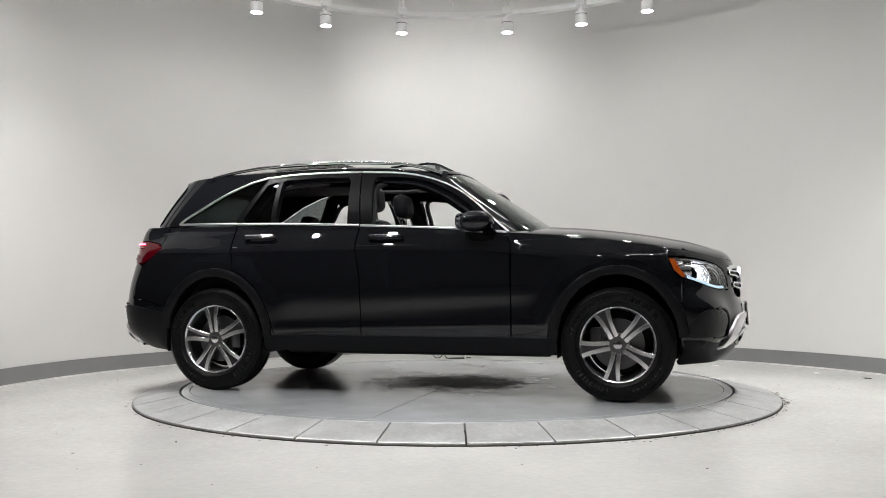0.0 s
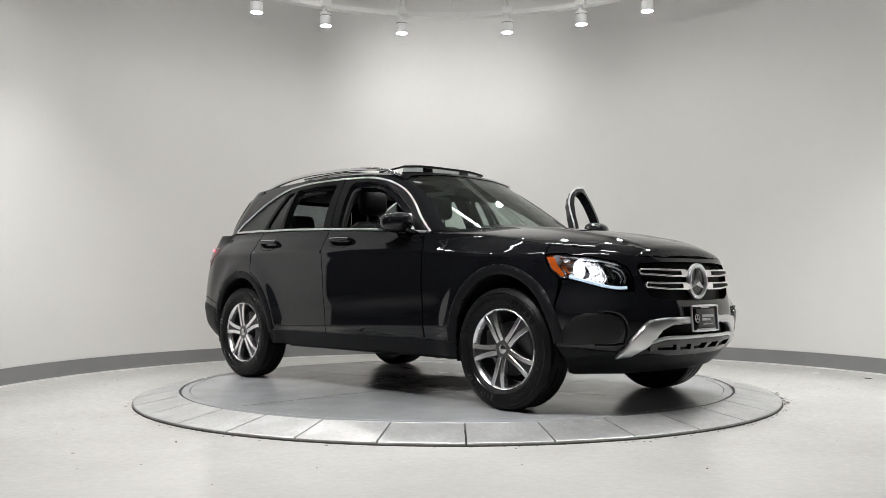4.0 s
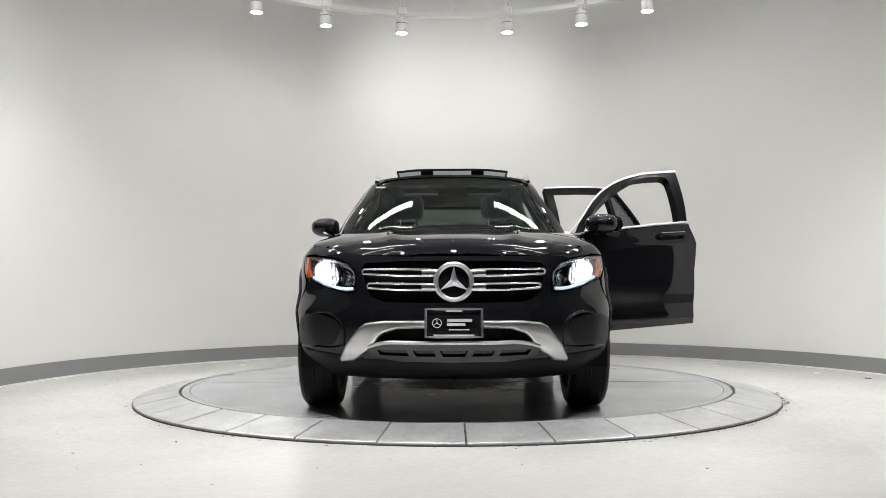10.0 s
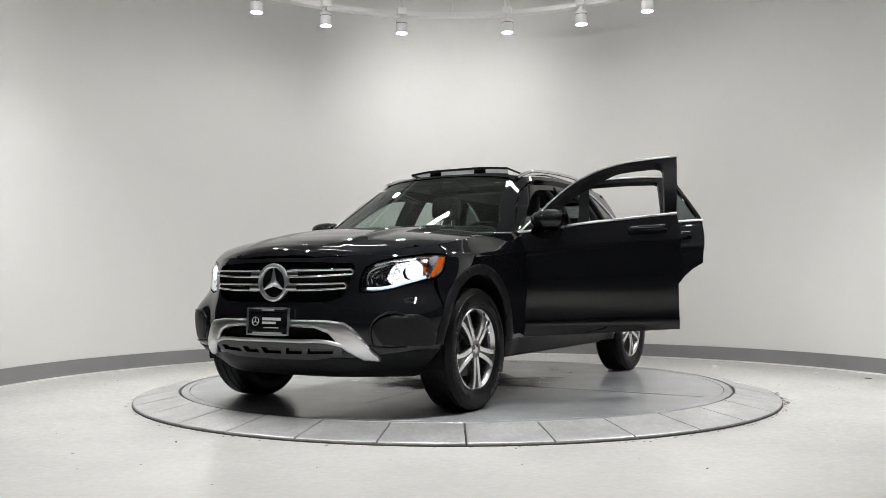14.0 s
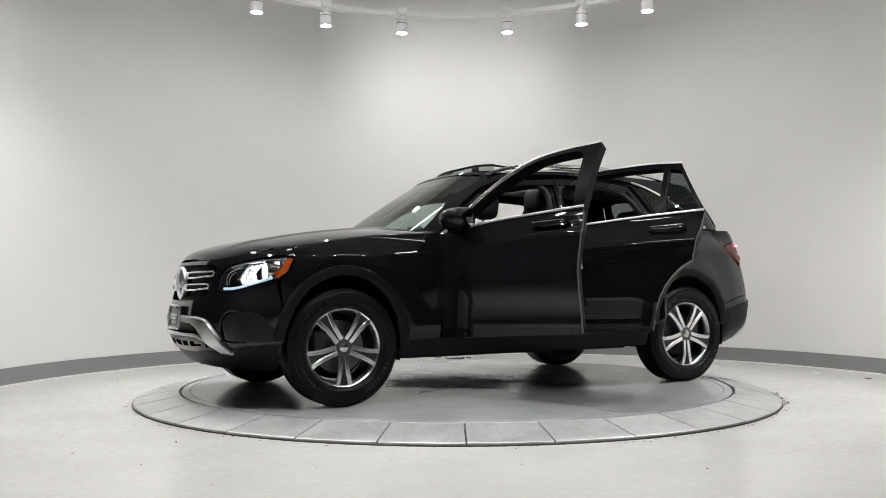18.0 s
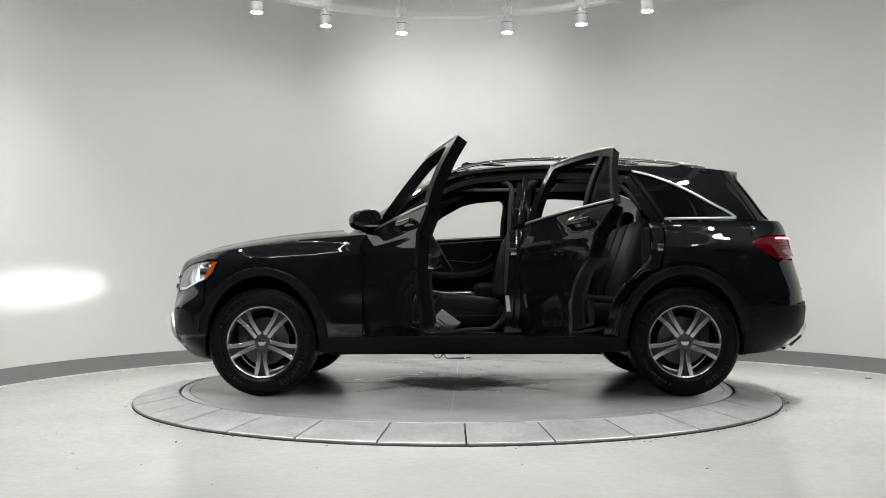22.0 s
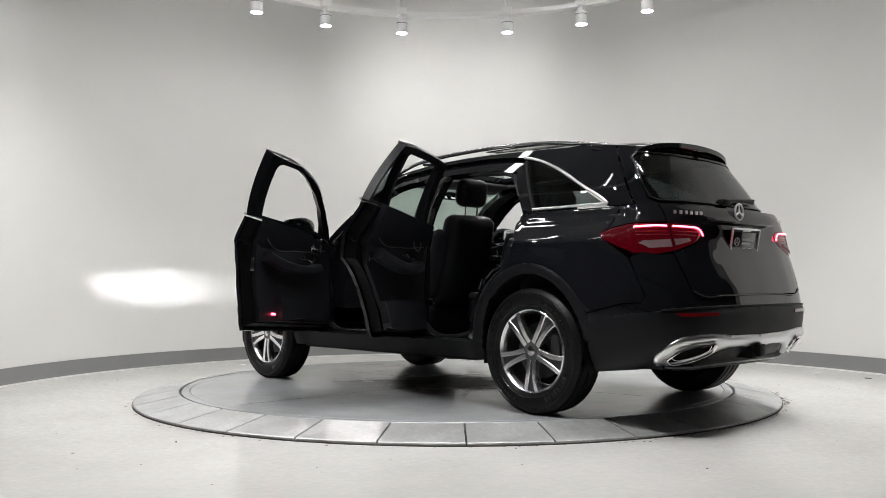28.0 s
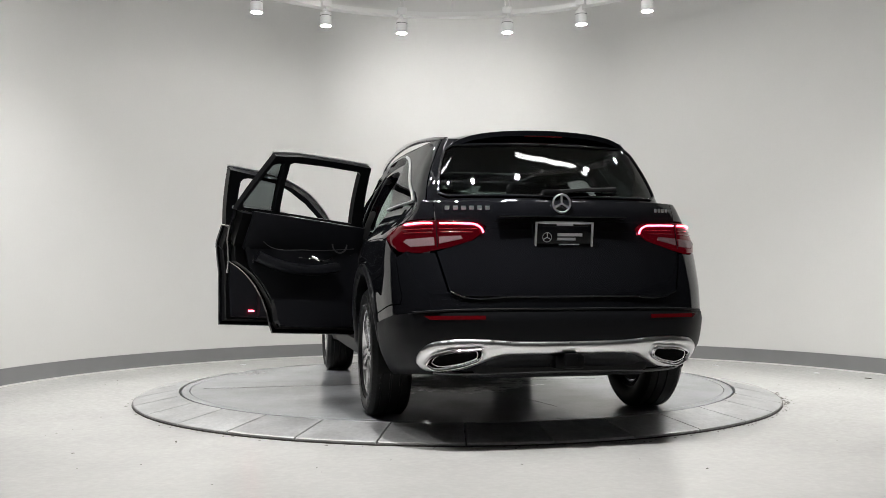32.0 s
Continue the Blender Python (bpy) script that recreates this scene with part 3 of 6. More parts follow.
def shell(f, loops, step, thick, out=0.0, sign=1, puff=0.0, soft=0.02):
    """A panel on the surface f of two parameters: the filled loops, with thickness inwards. sign -1 mirrors it to the right side,
    sign 0 makes both halves as one piece. puff: how far its middle swells beyond its edges."""
    loops = [densify(lp, max(step, 0.012)) for lp in loops]
    co, tri = mesh2d(loops, step)
    p = f(co)
    e = 1e-3
    n = np.cross(f(co + (e, 0)) - f(co - (e, 0)), f(co + (0, e)) - f(co - (0, e)))
    n /= np.maximum(np.linalg.norm(n, axis=1, keepdims=True), 1e-12)
    middle = np.array([0.0, 0.0, 0.7])
    if ((p - middle) * n).sum() < 0:
        n = -n
    swell = np.zeros(len(co))
    if puff:
        rim = np.concatenate([np.array(lp) for lp in loops])
        keep = np.abs(f(rim)[:, 1]) > 1e-3 if sign == 0 else np.ones(len(rim), bool)
        rim = rim[keep]
        dist = np.min(np.hypot(co[:, None, 0] - rim[None, :, 0], co[:, None, 1] - rim[None, :, 1]), 1)
        swell = puff * (1 - (1 - np.clip(dist / soft, 0, 1)) ** 2)
    top, low = p + n * (out + swell)[:, None], p + n * (out - thick)
    k = len(co)
    edges = {}
    for t in tri:
        for i in range(3):
            a, b = t[i], t[(i + 1) % 3]
            edges.setdefault((min(a, b), max(a, b)), []).append((a, b))
    rim = [v[0] for v in edges.values() if len(v) == 1]
    if sign == 0:
        rim = [(a, b) for a, b in rim if abs(p[a, 1]) > 1e-4 or abs(p[b, 1]) > 1e-4]
    faces = [tuple(int(i) for i in t) for t in tri] + [tuple(int(i) + k for i in t[::-1]) for t in tri]
    faces += [(int(b), int(a), int(a) + k, int(b) + k) for a, b in rim]
    verts = np.r_[top, low]
    if sign:
        verts[:, 1] *= sign
        return pydata([tuple(v) for v in verts], faces)
    verts[np.abs(verts[:, 1]) < 1e-3, 1] = 0.0
    a = pydata([tuple(v) for v in verts], faces)
    b = pydata([(x, -y, z) for x, y, z in verts], [q[::-1] for q in faces])
    a = join(a, b)
    bmesh.ops.remove_doubles(a, verts=a.verts, dist=0.0004)
    return a


def fb(q):
    return body(q[:, 0] / BODY_L, q[:, 1])


def fh(q):
    return house(q[:, 0] / GLASS_L, q[:, 1] / GLASS_H)


def lb(sz):
    """(s, z) to the flat sheet in which lower panels are cut."""
    return np.array(sz) * (BODY_L, 1.0)


def lh(sv):
    return np.array(sv) * (GLASS_L, GLASS_H)


def body_panel(pts, sign, thick=0.02, step=0.018, out=0.0, holes=(), view=side_s, puff=0.0):
    return shell(fb, [lb(view(densify(p, 0.02))) for p in (pts, *holes)], step, thick, out, sign, puff)


def house_panel(pts, sign, thick=0.012, step=0.04, out=0.0, holes=()):
    return shell(fh, [lh(side_g(densify(p, 0.02))) for p in (pts, *holes)], step, thick, out, sign)


def on_body(pts, view=side_s, out=0.0, sign=1):
    """Places and outward normals on the lower body."""
    q = lb(view(np.array(pts, float)))
    return placed(fb, q, out, sign)


def on_house(pts, out=0.0, sign=1):
    return placed(fh, lh(side_g(np.array(pts, float))), out, sign)


def placed(f, q, out, sign):
    e = 1e-3
    p = f(q)
    n = np.cross(f(q + (e, 0)) - f(q - (e, 0)), f(q + (0, e)) - f(q - (0, e)))
    n /= np.maximum(np.linalg.norm(n, axis=1, keepdims=True), 1e-12)
    n *= np.where(((p - (0, 0, 0.7)) * n).sum(1, keepdims=True) < 0, -1, 1)
    p = p + n * out
    p[:, 1] *= sign
    n[:, 1] *= sign
    return p, n


def bead(pts, width, height, sign=1, out=0.0, view=side_s, upper=False, n=60, closed=False, p=2.1):
    """A strip with a rounded section that follows the body along (x, z) or (y, z) points."""
    line = smooth_line(pts, n) if not closed else densify(pts, 0.015)
    pos, nor = on_house(line, out, sign) if upper else on_body(line, view, out, sign)
    return sweep(pos, nor, roundsec(width, height, 12, p), closed)


# height fields of bonnet and roof
SHOULDER_X = (0.60, 0.75, 1.2, 1.6, 1.8, 2.0, 2.2)
SHOULDER_Z = (1.11, 1.10, 1.068, 1.014, 0.983, 0.960, 0.948)
CROWN_X = (0.60, 0.75, 1.2, 1.6, 1.9, 2.05, 2.12, 2.155, 2.178, 2.2)
CROWN_H = (0.074, 0.075, 0.082, 0.086, 0.080, 0.080, 0.066, 0.042, 0.008, 0.0)


def shoulder(x):
    return spline(SHOULDER_X, SHOULDER_Z, x) - 0.035 * step01(1.85, 2.15, x)


def bonnet(q):
    x, y = q[:, 0], q[:, 1]
    z0 = shoulder(x)
    half = solve_half(x, z0)
    u = np.clip(np.abs(y) / np.maximum(half, 1e-4), 0, 1)
    ridge = 0.010 * np.exp(-((np.abs(y) - 0.34 - 0.06 * (2.2 - x)) / 0.05) ** 2)
    return np.stack([x, y, z0 + spline(CROWN_X, CROWN_H, x) * (1 - u ** 2.2) ** 0.8 + ridge * np.clip((2.1 - x) * 4, 0, 1)], -1)


def solve_half(x, z):
    s = solve_s(lambda q: body(q, z)[:, 0], x, 0.0, 1.0)
    return body(s, z)[:, 1]


def roof(q):
    x, y = q[:, 0], q[:, 1]
    s = solve_s(lambda p: house(p, np.ones_like(p))[:, 0], x, 0.0, 1.0)
    e = house(s, np.ones_like(s))
    u = np.clip(np.abs(y) / np.maximum(e[:, 1], 1e-4), 0, 1)
    swell = 0.044 * np.clip((0.25 - x) * 4, 0, 1) * np.clip((x + 1.96) * 3, 0, 1)
    return np.stack([x, y, e[:, 2] + swell * (1 - u ** 2.6) ** 0.65], -1)


# ---------------------------------------------------------------- the car: outlines
def arch(cx, a0, a1, a=0.394, b=0.458, n=28):
    return [(cx + a * math.cos(radians(a0 + (a1 - a0) * i / n)), 0.37 + b * math.sin(radians(a0 + (a1 - a0) * i / n))) for i in range(n + 1)]


FENDER = ([(0.752, 0.40), (0.748, 0.70), (0.748, 1.02), (0.705, 1.098)] + [(x, float(shoulder(np.array([x]))[0]) - 0.002) for x in np.linspace(0.80, 1.74, 12)]
          + [(1.750, 0.936), (1.764, 0.88), (1.790, 0.835), (1.835, 0.785), (1.835, 0.62)] + arch(AXLE, 34, 176))
FRONT_DOOR = [(0.738, 0.405), (0.738, 0.70), (0.738, 1.02), (0.692, 1.092), (0.30, 1.127), (0.0, 1.144), (-0.34, 1.160), (-0.352, 1.04), (-0.335, 0.93), (-0.312, 0.80), (-0.305, 0.405)]
REAR_DOOR = ([(-0.313, 0.405), (-0.320, 0.80), (-0.343, 0.93), (-0.36, 1.04), (-0.350, 1.161), (-0.95, 1.182), (-1.325, 1.188), (-1.318, 1.08), (-1.29, 0.95)]
             + [(-AXLE + 0.468 * math.cos(radians(a)), 0.37 + 0.532 * math.sin(radians(a))) for a in (70, 60, 50, 40, 30, 20, 10)] + [(-0.955, 0.405)])
QUARTER = ([(-1.335, 1.190), (-1.328, 1.08), (-1.30, 0.95)] + [(-AXLE + 0.461 * math.cos(radians(a)), 0.37 + 0.525 * math.sin(radians(a))) for a in (70, 60, 50, 40, 30, 20, 10)]
           + [(-0.962, 0.405)] + arch(-AXLE, 4, 150) + [(-1.84, 0.60), (-2.06, 0.655), (-2.16, 0.66)])
DLO_TOP = [(0.724, 1.100), (0.60, 1.205), (0.462, 1.326), (0.301, 1.437), (0.137, 1.508), (-0.028, 1.548), (-0.395, 1.574), (-0.75, 1.578), (-0.95, 1.574), (-1.14, 1.556),
           (-1.254, 1.528), (-1.439, 1.454), (-1.672, 1.322), (-1.84, 1.222)]


def dlo(x):
    p = np.array(DLO_TOP)[::-1]
    return float(np.interp(x, p[:, 0], p[:, 1]))


# ---------------------------------------------------------------- the car: parts
def wheel(x, y, turn):
    """A wheel with its tyre, rim, spokes, hub and brake; the outer face looks along +y of its own space."""
    r = 0.368
    side = 1 if y > 0 else -1
    prof = [(0.245, 0.085), (0.252, 0.098), (0.275, 0.112), (0.315, 0.118), (0.340, 0.112), (0.358, 0.098), (0.366, 0.085)]
    tread = []
    for c in (0.055, 0.0, -0.055):
        tread += [(r, c + 0.016), (r - 0.008, c + 0.014), (r - 0.008, c + 0.006), (r, c + 0.004)]
    prof = prof + [(r, 0.075)] + tread + [(r, -0.075)] + [(a, -b) for a, b in prof[::-1]]
    tyre = lathe(prof, 96, "Y", True)
    base = pose(x, side * 0.813, 0.368) @ pose(0, 0, 0, 0, 0, 0 if side > 0 else 180) @ pose(0, 0, 0, 0, turn, 0)
    w = part("wheel", tyre, TYRE, car, "black all-season tyre on a five-spoke alloy wheel")
    w.matrix_basis = base
    rim = lathe([(0.247, 0.083), (0.250, 0.092), (0.243, 0.098), (0.234, 0.092), (0.226, 0.070), (0.222, 0.055), (0.236, 0.05)], 64, "Y", True)
    part("barrel", lathe([(0.224, 0.06), (0.216, 0.0), (0.214, -0.08), (0.235, -0.10), (0.247, -0.09), (0.236, 0.05)], 64, "Y", True), DARKALLOY, w, "dark rim barrel")
    part("rim", rim, ALLOY, w, "machined alloy rim")
    # blocks between the tread grooves of the shoulders
    vs, fs = [], []
    for i in range(72):
        a0, a1 = 2 * math.pi * i / 72, 2 * math.pi * (i + 0.72) / 72
        for s in (1, -1):
            k = len(vs)
            for a in (a0, a1):
                for rr, h in ((0.345, 0.111), (0.3675, 0.088), (0.3700, 0.062)):
                    vs.append((rr * math.cos(a), s * h, rr * math.sin(a)))
            fs += [(k, k + 1, k + 4, k + 3), (k + 1, k + 2, k + 5, k + 4)]
    tagged(part("tread", pydata(vs, fs), TYRE, w, smooth=False), kind="stuff")
    for rr, yy in ((0.272, 0.1115), (0.336, 0.1135)):
        part("sidewall_rib", lathe([(rr - 0.003, yy - 0.002), (rr, yy + 0.002), (rr + 0.003, yy - 0.002)], 72, "Y"), RUBBERGLOSS, w)
    vs, fs = [], []
    for start, count, r0, r1 in ((20, 9, 0.288, 0.318), (200, 9, 0.288, 0.318), (110, 14, 0.296, 0.310), (290, 12, 0.296, 0.310)):
        for i in range(count):
            k = len(vs)
            for a in (start + 5.2 * i, start + 5.2 * i + (3.4 if i % 3 else 2.4)):
                for rr in (r0, r1):
                    vs.append((rr * math.cos(radians(a)), 0.1195 + 0.006 * (0.305 - rr), rr * math.sin(radians(a))))
            fs.append((k, k + 1, k + 3, k + 2))
    tagged(part("sidewall_lettering", pydata(vs, fs), RUBBERGLOSS, w, "raised sidewall lettering bars", False), kind="stuff")
    for i in range(5):
        m = pose(0, 0, 0, 0, 72 * i, 0)
        for s in (-1, 1):
            rib = sweep([(s * 0.018, 0.088, 0.050), (s * 0.020, 0.094, 0.10), (s * 0.026, 0.096, 0.16), (s * 0.037, 0.095, 0.212), (s * 0.047, 0.091, 0.240)],
                        (0, 1, 0), [(-0.0145, 0.001), (-0.0115, 0.004), (0.0115, 0.004), (0.0145, 0.001), (0.0155, -0.014), (0.012, -0.034), (-0.012, -0.034), (-0.0155, -0.014)])
            rib.transform(m)
            part("spoke", rib, ALLOY, w)
        web = pydata([(-0.016, 0.084, 0.05), (0.016, 0.084, 0.05), (0.040, 0.088, 0.236), (-0.040, 0.088, 0.236),
                      (-0.018, 0.045, 0.05), (0.018, 0.045, 0.05), (0.046, 0.05, 0.236), (-0.046, 0.05, 0.236)],
                     [(0, 1, 2, 3), (4, 7, 6, 5), (0, 4, 5, 1), (1, 5, 6, 2), (2, 6, 7, 3), (3, 7, 4, 0)])
        web.transform(m)
        part("spoke_web", web, WEBGREY, w, "grey spoke recess", False)
        bolt = lathe([(0.0001, 0.086), (0.008, 0.086), (0.010, 0.080), (0.010, 0.05)], 10, "Y")
        bolt.transform(m @ pose(0.034, 0, 0.047, 0, 0, 0))
        part("bolt", bolt, RUBBER, w, "dark wheel bolt")
    part("hub", lathe([(0.0001, 0.088), (0.060, 0.088), (0.068, 0.080), (0.072, 0.03), (0.0001, 0.03)], 40, "Y"), HUBGREY, w, "grey wheel hub")
    part("hub_cap", lathe([(0.0001, 0.099), (0.020, 0.098), (0.028, 0.094), (0.031, 0.086)], 32, "Y"), SATIN, w, "silver hub cap")
    part("brake_disc", lathe([(0.06, 0.012), (0.165, 0.012), (0.165, -0.012), (0.06, -0.012)], 48, "Y", True), GREYMETAL, w, "grey steel brake disc")
    cal = rbox((0.075, 0.07, 0.17), (0.14 if x > 0 else -0.14, 0.012, 0.02), 0.012)
    cal.transform(pose(0, 0, 0, 0, -turn, 0))
    part("brake_caliper", cal, DARKALLOY, w)
    part("inner_barrel", lathe([(0.0001, -0.06), (0.205, -0.06), (0.205, -0.075), (0.0001, -0.075)], 40, "Y"), TRIM, w)


def lower_body(sign):
    part("fender", body_panel(FENDER, sign), PAINT, car)
    quarter = QUARTER + [(-2.17, 0.70), (-2.08, 0.90), (-1.945, 1.00), (-1.905, 1.035), (-1.93, 1.057), (-1.93, 1.195), (-1.8, 1.195)]
    part("quarter_panel", body_panel(quarter, sign), PAINT, car)
    # wheel arch mouldings and sill
    for cx, a0, a1 in ((AXLE, 6, 178), (-AXLE, 2, 172)):
        inner, outer = arch(cx, a0, a1, 0.386, 0.450, 40), arch(cx, a1, a0, 0.456, 0.510, 40)
        part("arch_moulding", body_panel(inner + outer, sign, 0.05, 0.02, 0.004, puff=0.010), CLAD, car, "matt dark grey plastic wheel arch moulding")
    sill = [(1.05, 0.300), (1.04, 0.39), (0.99, 0.402), (-0.99, 0.402), (-1.04, 0.39), (-1.05, 0.300)]
    part("sill", body_panel(sill, sign, 0.06, 0.04, 0.006), CLAD, car, "matt dark grey plastic sill")
    brow = [(1.744, 0.991), (1.755, 0.934), (1.80, 0.938), (1.86, 0.940), (1.93, 0.941), (1.93, 0.964), (1.86, 0.971), (1.80, 0.981)]
    part("lamp_brow", body_panel(brow, sign, 0.015, 0.015, -0.001), PAINT, car)
    # wheel wells
    for cx in (AXLE, -AXLE):
        verts, faces = [], []
        pts = arch(cx, -12, 192, 0.398, 0.470, 30)
        for x, z in pts:
            verts += [(x, sign * 0.90, z), (x, sign * 0.50, z)]
        for i in range(len(pts) - 1):
            faces.append((2 * i, 2 * i + 1, 2 * i + 3, 2 * i + 2))
        c = len(verts)
        verts.append((cx, sign * 0.50, 0.37))
        for i in range(len(pts) - 1):
            faces.append((2 * i + 1, c, 2 * i + 3))
        part("wheel_well", pydata(verts, faces), TRIM, car)


def front_end():
    skin = lb(np.r_[front_s(densify_open([(0.0, 0.655), (0.38, 0.662), (0.455, 0.69), (0.488, 0.76), (0.510, 0.855), (0.49, 0.878), (0.30, 0.888), (0.0, 0.890), (0.0, 0.913), (0.30, 0.913), (0.42, 0.917), (0.52, 0.926), (0.60, 0.942), (0.66, 0.957), (0.71, 0.968), (0.755, 0.977), (0.795, 0.984)])),
                    LAMP_INNER, side_s(densify_open([(1.855, 0.78), (1.845, 0.62)] + arch(AXLE, 34, -12, n=10) + [(1.82, 0.245)])),
                    front_s(densify_open([(0.70, 0.235), (0.0, 0.235), (0.0, 0.430), (0.42, 0.43), (0.45, 0.44), (0.40, 0.50), (0.34, 0.525), (0.0, 0.525)]))])
    part("front_bumper", shell(fb, [skin], 0.018, 0.02, 0.0, 0), PAINT, car)
    apron = lb(np.r_[front_s(densify_open([(0.0, 0.345), (0.52, 0.345), (0.66, 0.37)])), side_s(densify_open([(1.93, 0.40), (1.84, 0.40)])),
                     side_s(densify_open([(1.80, 0.245)])), front_s(densify_open([(0.70, 0.232), (0.0, 0.232)]))])
    part("apron", shell(fb, [apron], 0.035, 0.012, 0.004, 0, 0.006), CLAD, car, "matt dark grey lower apron")
    back = [(0.0, 0.905), (0.52, 0.90), (0.53, 0.86), (0.50, 0.76), (0.46, 0.685), (0.38, 0.655), (0.0, 0.65)]
    part("grille_back", shell(fb, [lb(front_s(densify(back, 0.02)))], 0.04, 0.01, -0.045, 0), TRIM, car, "black grille mesh")
    part("intake_back", shell(fb, [lb(front_s(densify([(0.0, 0.54), (0.46, 0.54), (0.50, 0.42), (0.0, 0.42)], 0.02)))], 0.04, 0.01, -0.05, 0), TRIM, car, "black lower intake")
    guard = [(0.0, 0.561), (0.20, 0.561), (0.38, 0.560), (0.478, 0.548), (0.517, 0.522), (0.588, 0.44), (0.638, 0.352), (0.628, 0.338), (0.556, 0.344), (0.540, 0.352), (0.476, 0.395), (0.392, 0.488),
             (0.31, 0.516), (0.15, 0.520), (0.0, 0.520)]
    part("skid_guard", shell(fb, [lb(front_s(densify(guard, 0.012)))], 0.008, 0.03, 0.012, 0, 0.012, 0.012), SKID, car, "bright satin metal front skid guard")
    outer = [(0.0, 0.446), (0.20, 0.445), (0.43, 0.440), (0.470, 0.420), (0.45, 0.372), (0.30, 0.345), (0.0, 0.340), (0.0, 0.372), (0.06, 0.372), (0.078, 0.404), (0.0, 0.404)]
    slots = [[(0.112, 0.404), (0.225, 0.404), (0.205, 0.374), (0.098, 0.373)], [(0.262, 0.406), (0.42, 0.408), (0.40, 0.380), (0.242, 0.375)]]
    part("lower_guard", shell(fb, [lb(front_s(densify(p, 0.012))) for p in (outer, *slots)], 0.012, 0.03, 0.016, 0), GUARD, car, "dark satin slotted lower guard")
    part("guard_edge", bead([(0.0, 0.445), (0.20, 0.444), (0.40, 0.440), (0.462, 0.425)], 0.022, 0.020, 1, 0.020, front_s, n=24), SKID, car, "bright satin edge")
    part("guard_edge", bead([(0.0, 0.445), (0.20, 0.444), (0.40, 0.440), (0.462, 0.425)], 0.022, 0.020, -1, 0.020, front_s, n=24), SKID, car, "bright satin edge")
    for sign in (1, -1):
        vent = lb(np.r_[front_s(np.array([(0.672, 0.425), (0.64, 0.48), (0.63, 0.53), (0.672, 0.572), (0.735, 0.592)])), side_s(np.array([(2.0, 0.594), (1.945, 0.570), (1.885, 0.50), (1.868, 0.43), (1.90, 0.412)]))])
        recess = part("fog_recess", shell(fb, [densify(vent, 0.02)], 0.02, 0.02, 0.002, sign, 0.006), HONEY, car, "dark honeycomb fog light recess")
        lip = [(0.618, 0.42), (0.612, 0.50), (0.630, 0.555), (0.672, 0.590), (0.735, 0.604), (0.79, 0.596)]
        part("arch_lip", bead(lip, 0.016, 0.022, sign, 0.002, front_s, n=30), PAINT, recess)
        part("vent_lip", bead([(0.60, 0.418), (0.70, 0.408), (0.79, 0.412)], 0.012, 0.012, sign, 0.006, front_s, n=20), PAINT, car)
        for z, y1 in ((0.820, 0.505), (0.743, 0.476)):
            body_bar = bead([(0.10, z - 0.002), (0.25, z), (0.42, z + 0.003), (y1, z + 0.006)], 0.036, 0.03, sign, -0.012, front_s, n=24)
            slat = part("grille_slat", body_bar, TRIM, car, "black and chrome grille slat")
            ring = [(0.11, z + 0.017), (0.30, z + 0.019), (y1 - 0.012, z + 0.022), (y1, z + 0.010), (y1 - 0.006, z - 0.004), (0.30, z - 0.016), (0.11, z - 0.018)]
            part("slat_edge", bead(ring, 0.013, 0.016, sign, 0.006, front_s, closed=True), SLATMETAL, slat, "chrome slat edge")
            part("slat_root", bead([(0.085, z - 0.001), (0.13, z), (0.175, z)], 0.044, 0.026, sign, 0.004, front_s, n=8), SLATMETAL, slat, "chrome slat end")
    x0 = 2.224
    part("badge_ring", sweep([(x0, 0.098 * math.cos(a), 0.772 + 0.098 * math.sin(a)) for a in np.linspace(0, 2 * math.pi, 49)[:-1]], (1, 0, 0), roundsec(0.026, 0.03, 10), True), BADGEMAT, car, "round silver emblem ring")
    part("badge_back", lathe([(0.0001, 0.010), (0.09, 0.010), (0.095, 0.0), (0.095, -0.03), (0.0001, -0.03)], 40, "X"), SCREENMAT, car, "black emblem disc").location = (x0 - 0.012, 0, 0.772)
    vs, fs = [], []
    for i in range(3):
        a = radians(90 + 120 * i)
        tip = (x0 + 0.004, 0.088 * math.cos(a), 0.772 + 0.088 * math.sin(a))
        l = (x0 + 0.001, 0.022 * math.cos(a + radians(60)), 0.772 + 0.022 * math.sin(a + radians(60)))
        r = (x0 + 0.001, 0.022 * math.cos(a - radians(60)), 0.772 + 0.022 * math.sin(a - radians(60)))
        k = len(vs)
        vs += [tip, l, (x0 + 0.016, 0, 0.772), r, (x0 - 0.006, tip[1], tip[2]), (x0 - 0.006, l[1], l[2]), (x0 - 0.006, r[1], r[2])]
        fs += [(k, k + 1, k + 2), (k, k + 2, k + 3), (k, k + 4, k + 5, k + 1), (k, k + 3, k + 6, k + 4)]
    part("badge_star", pydata(vs, fs), BADGEMAT, car, "three-pointed chrome emblem", False)
    for sign in (1, -1):
        headlamp(sign)
    plate(2.270, 0.549, 1, -4)


def densify_open(pts, step=0.02):
    p = np.array(pts, float)
    out = []
    for a, b in zip(p[:-1], p[1:]):
        n = max(1, int(np.linalg.norm(b - a) / step))
        out += [a + (b - a) * k / n for k in range(n)]
    return np.array(out + [p[-1]])


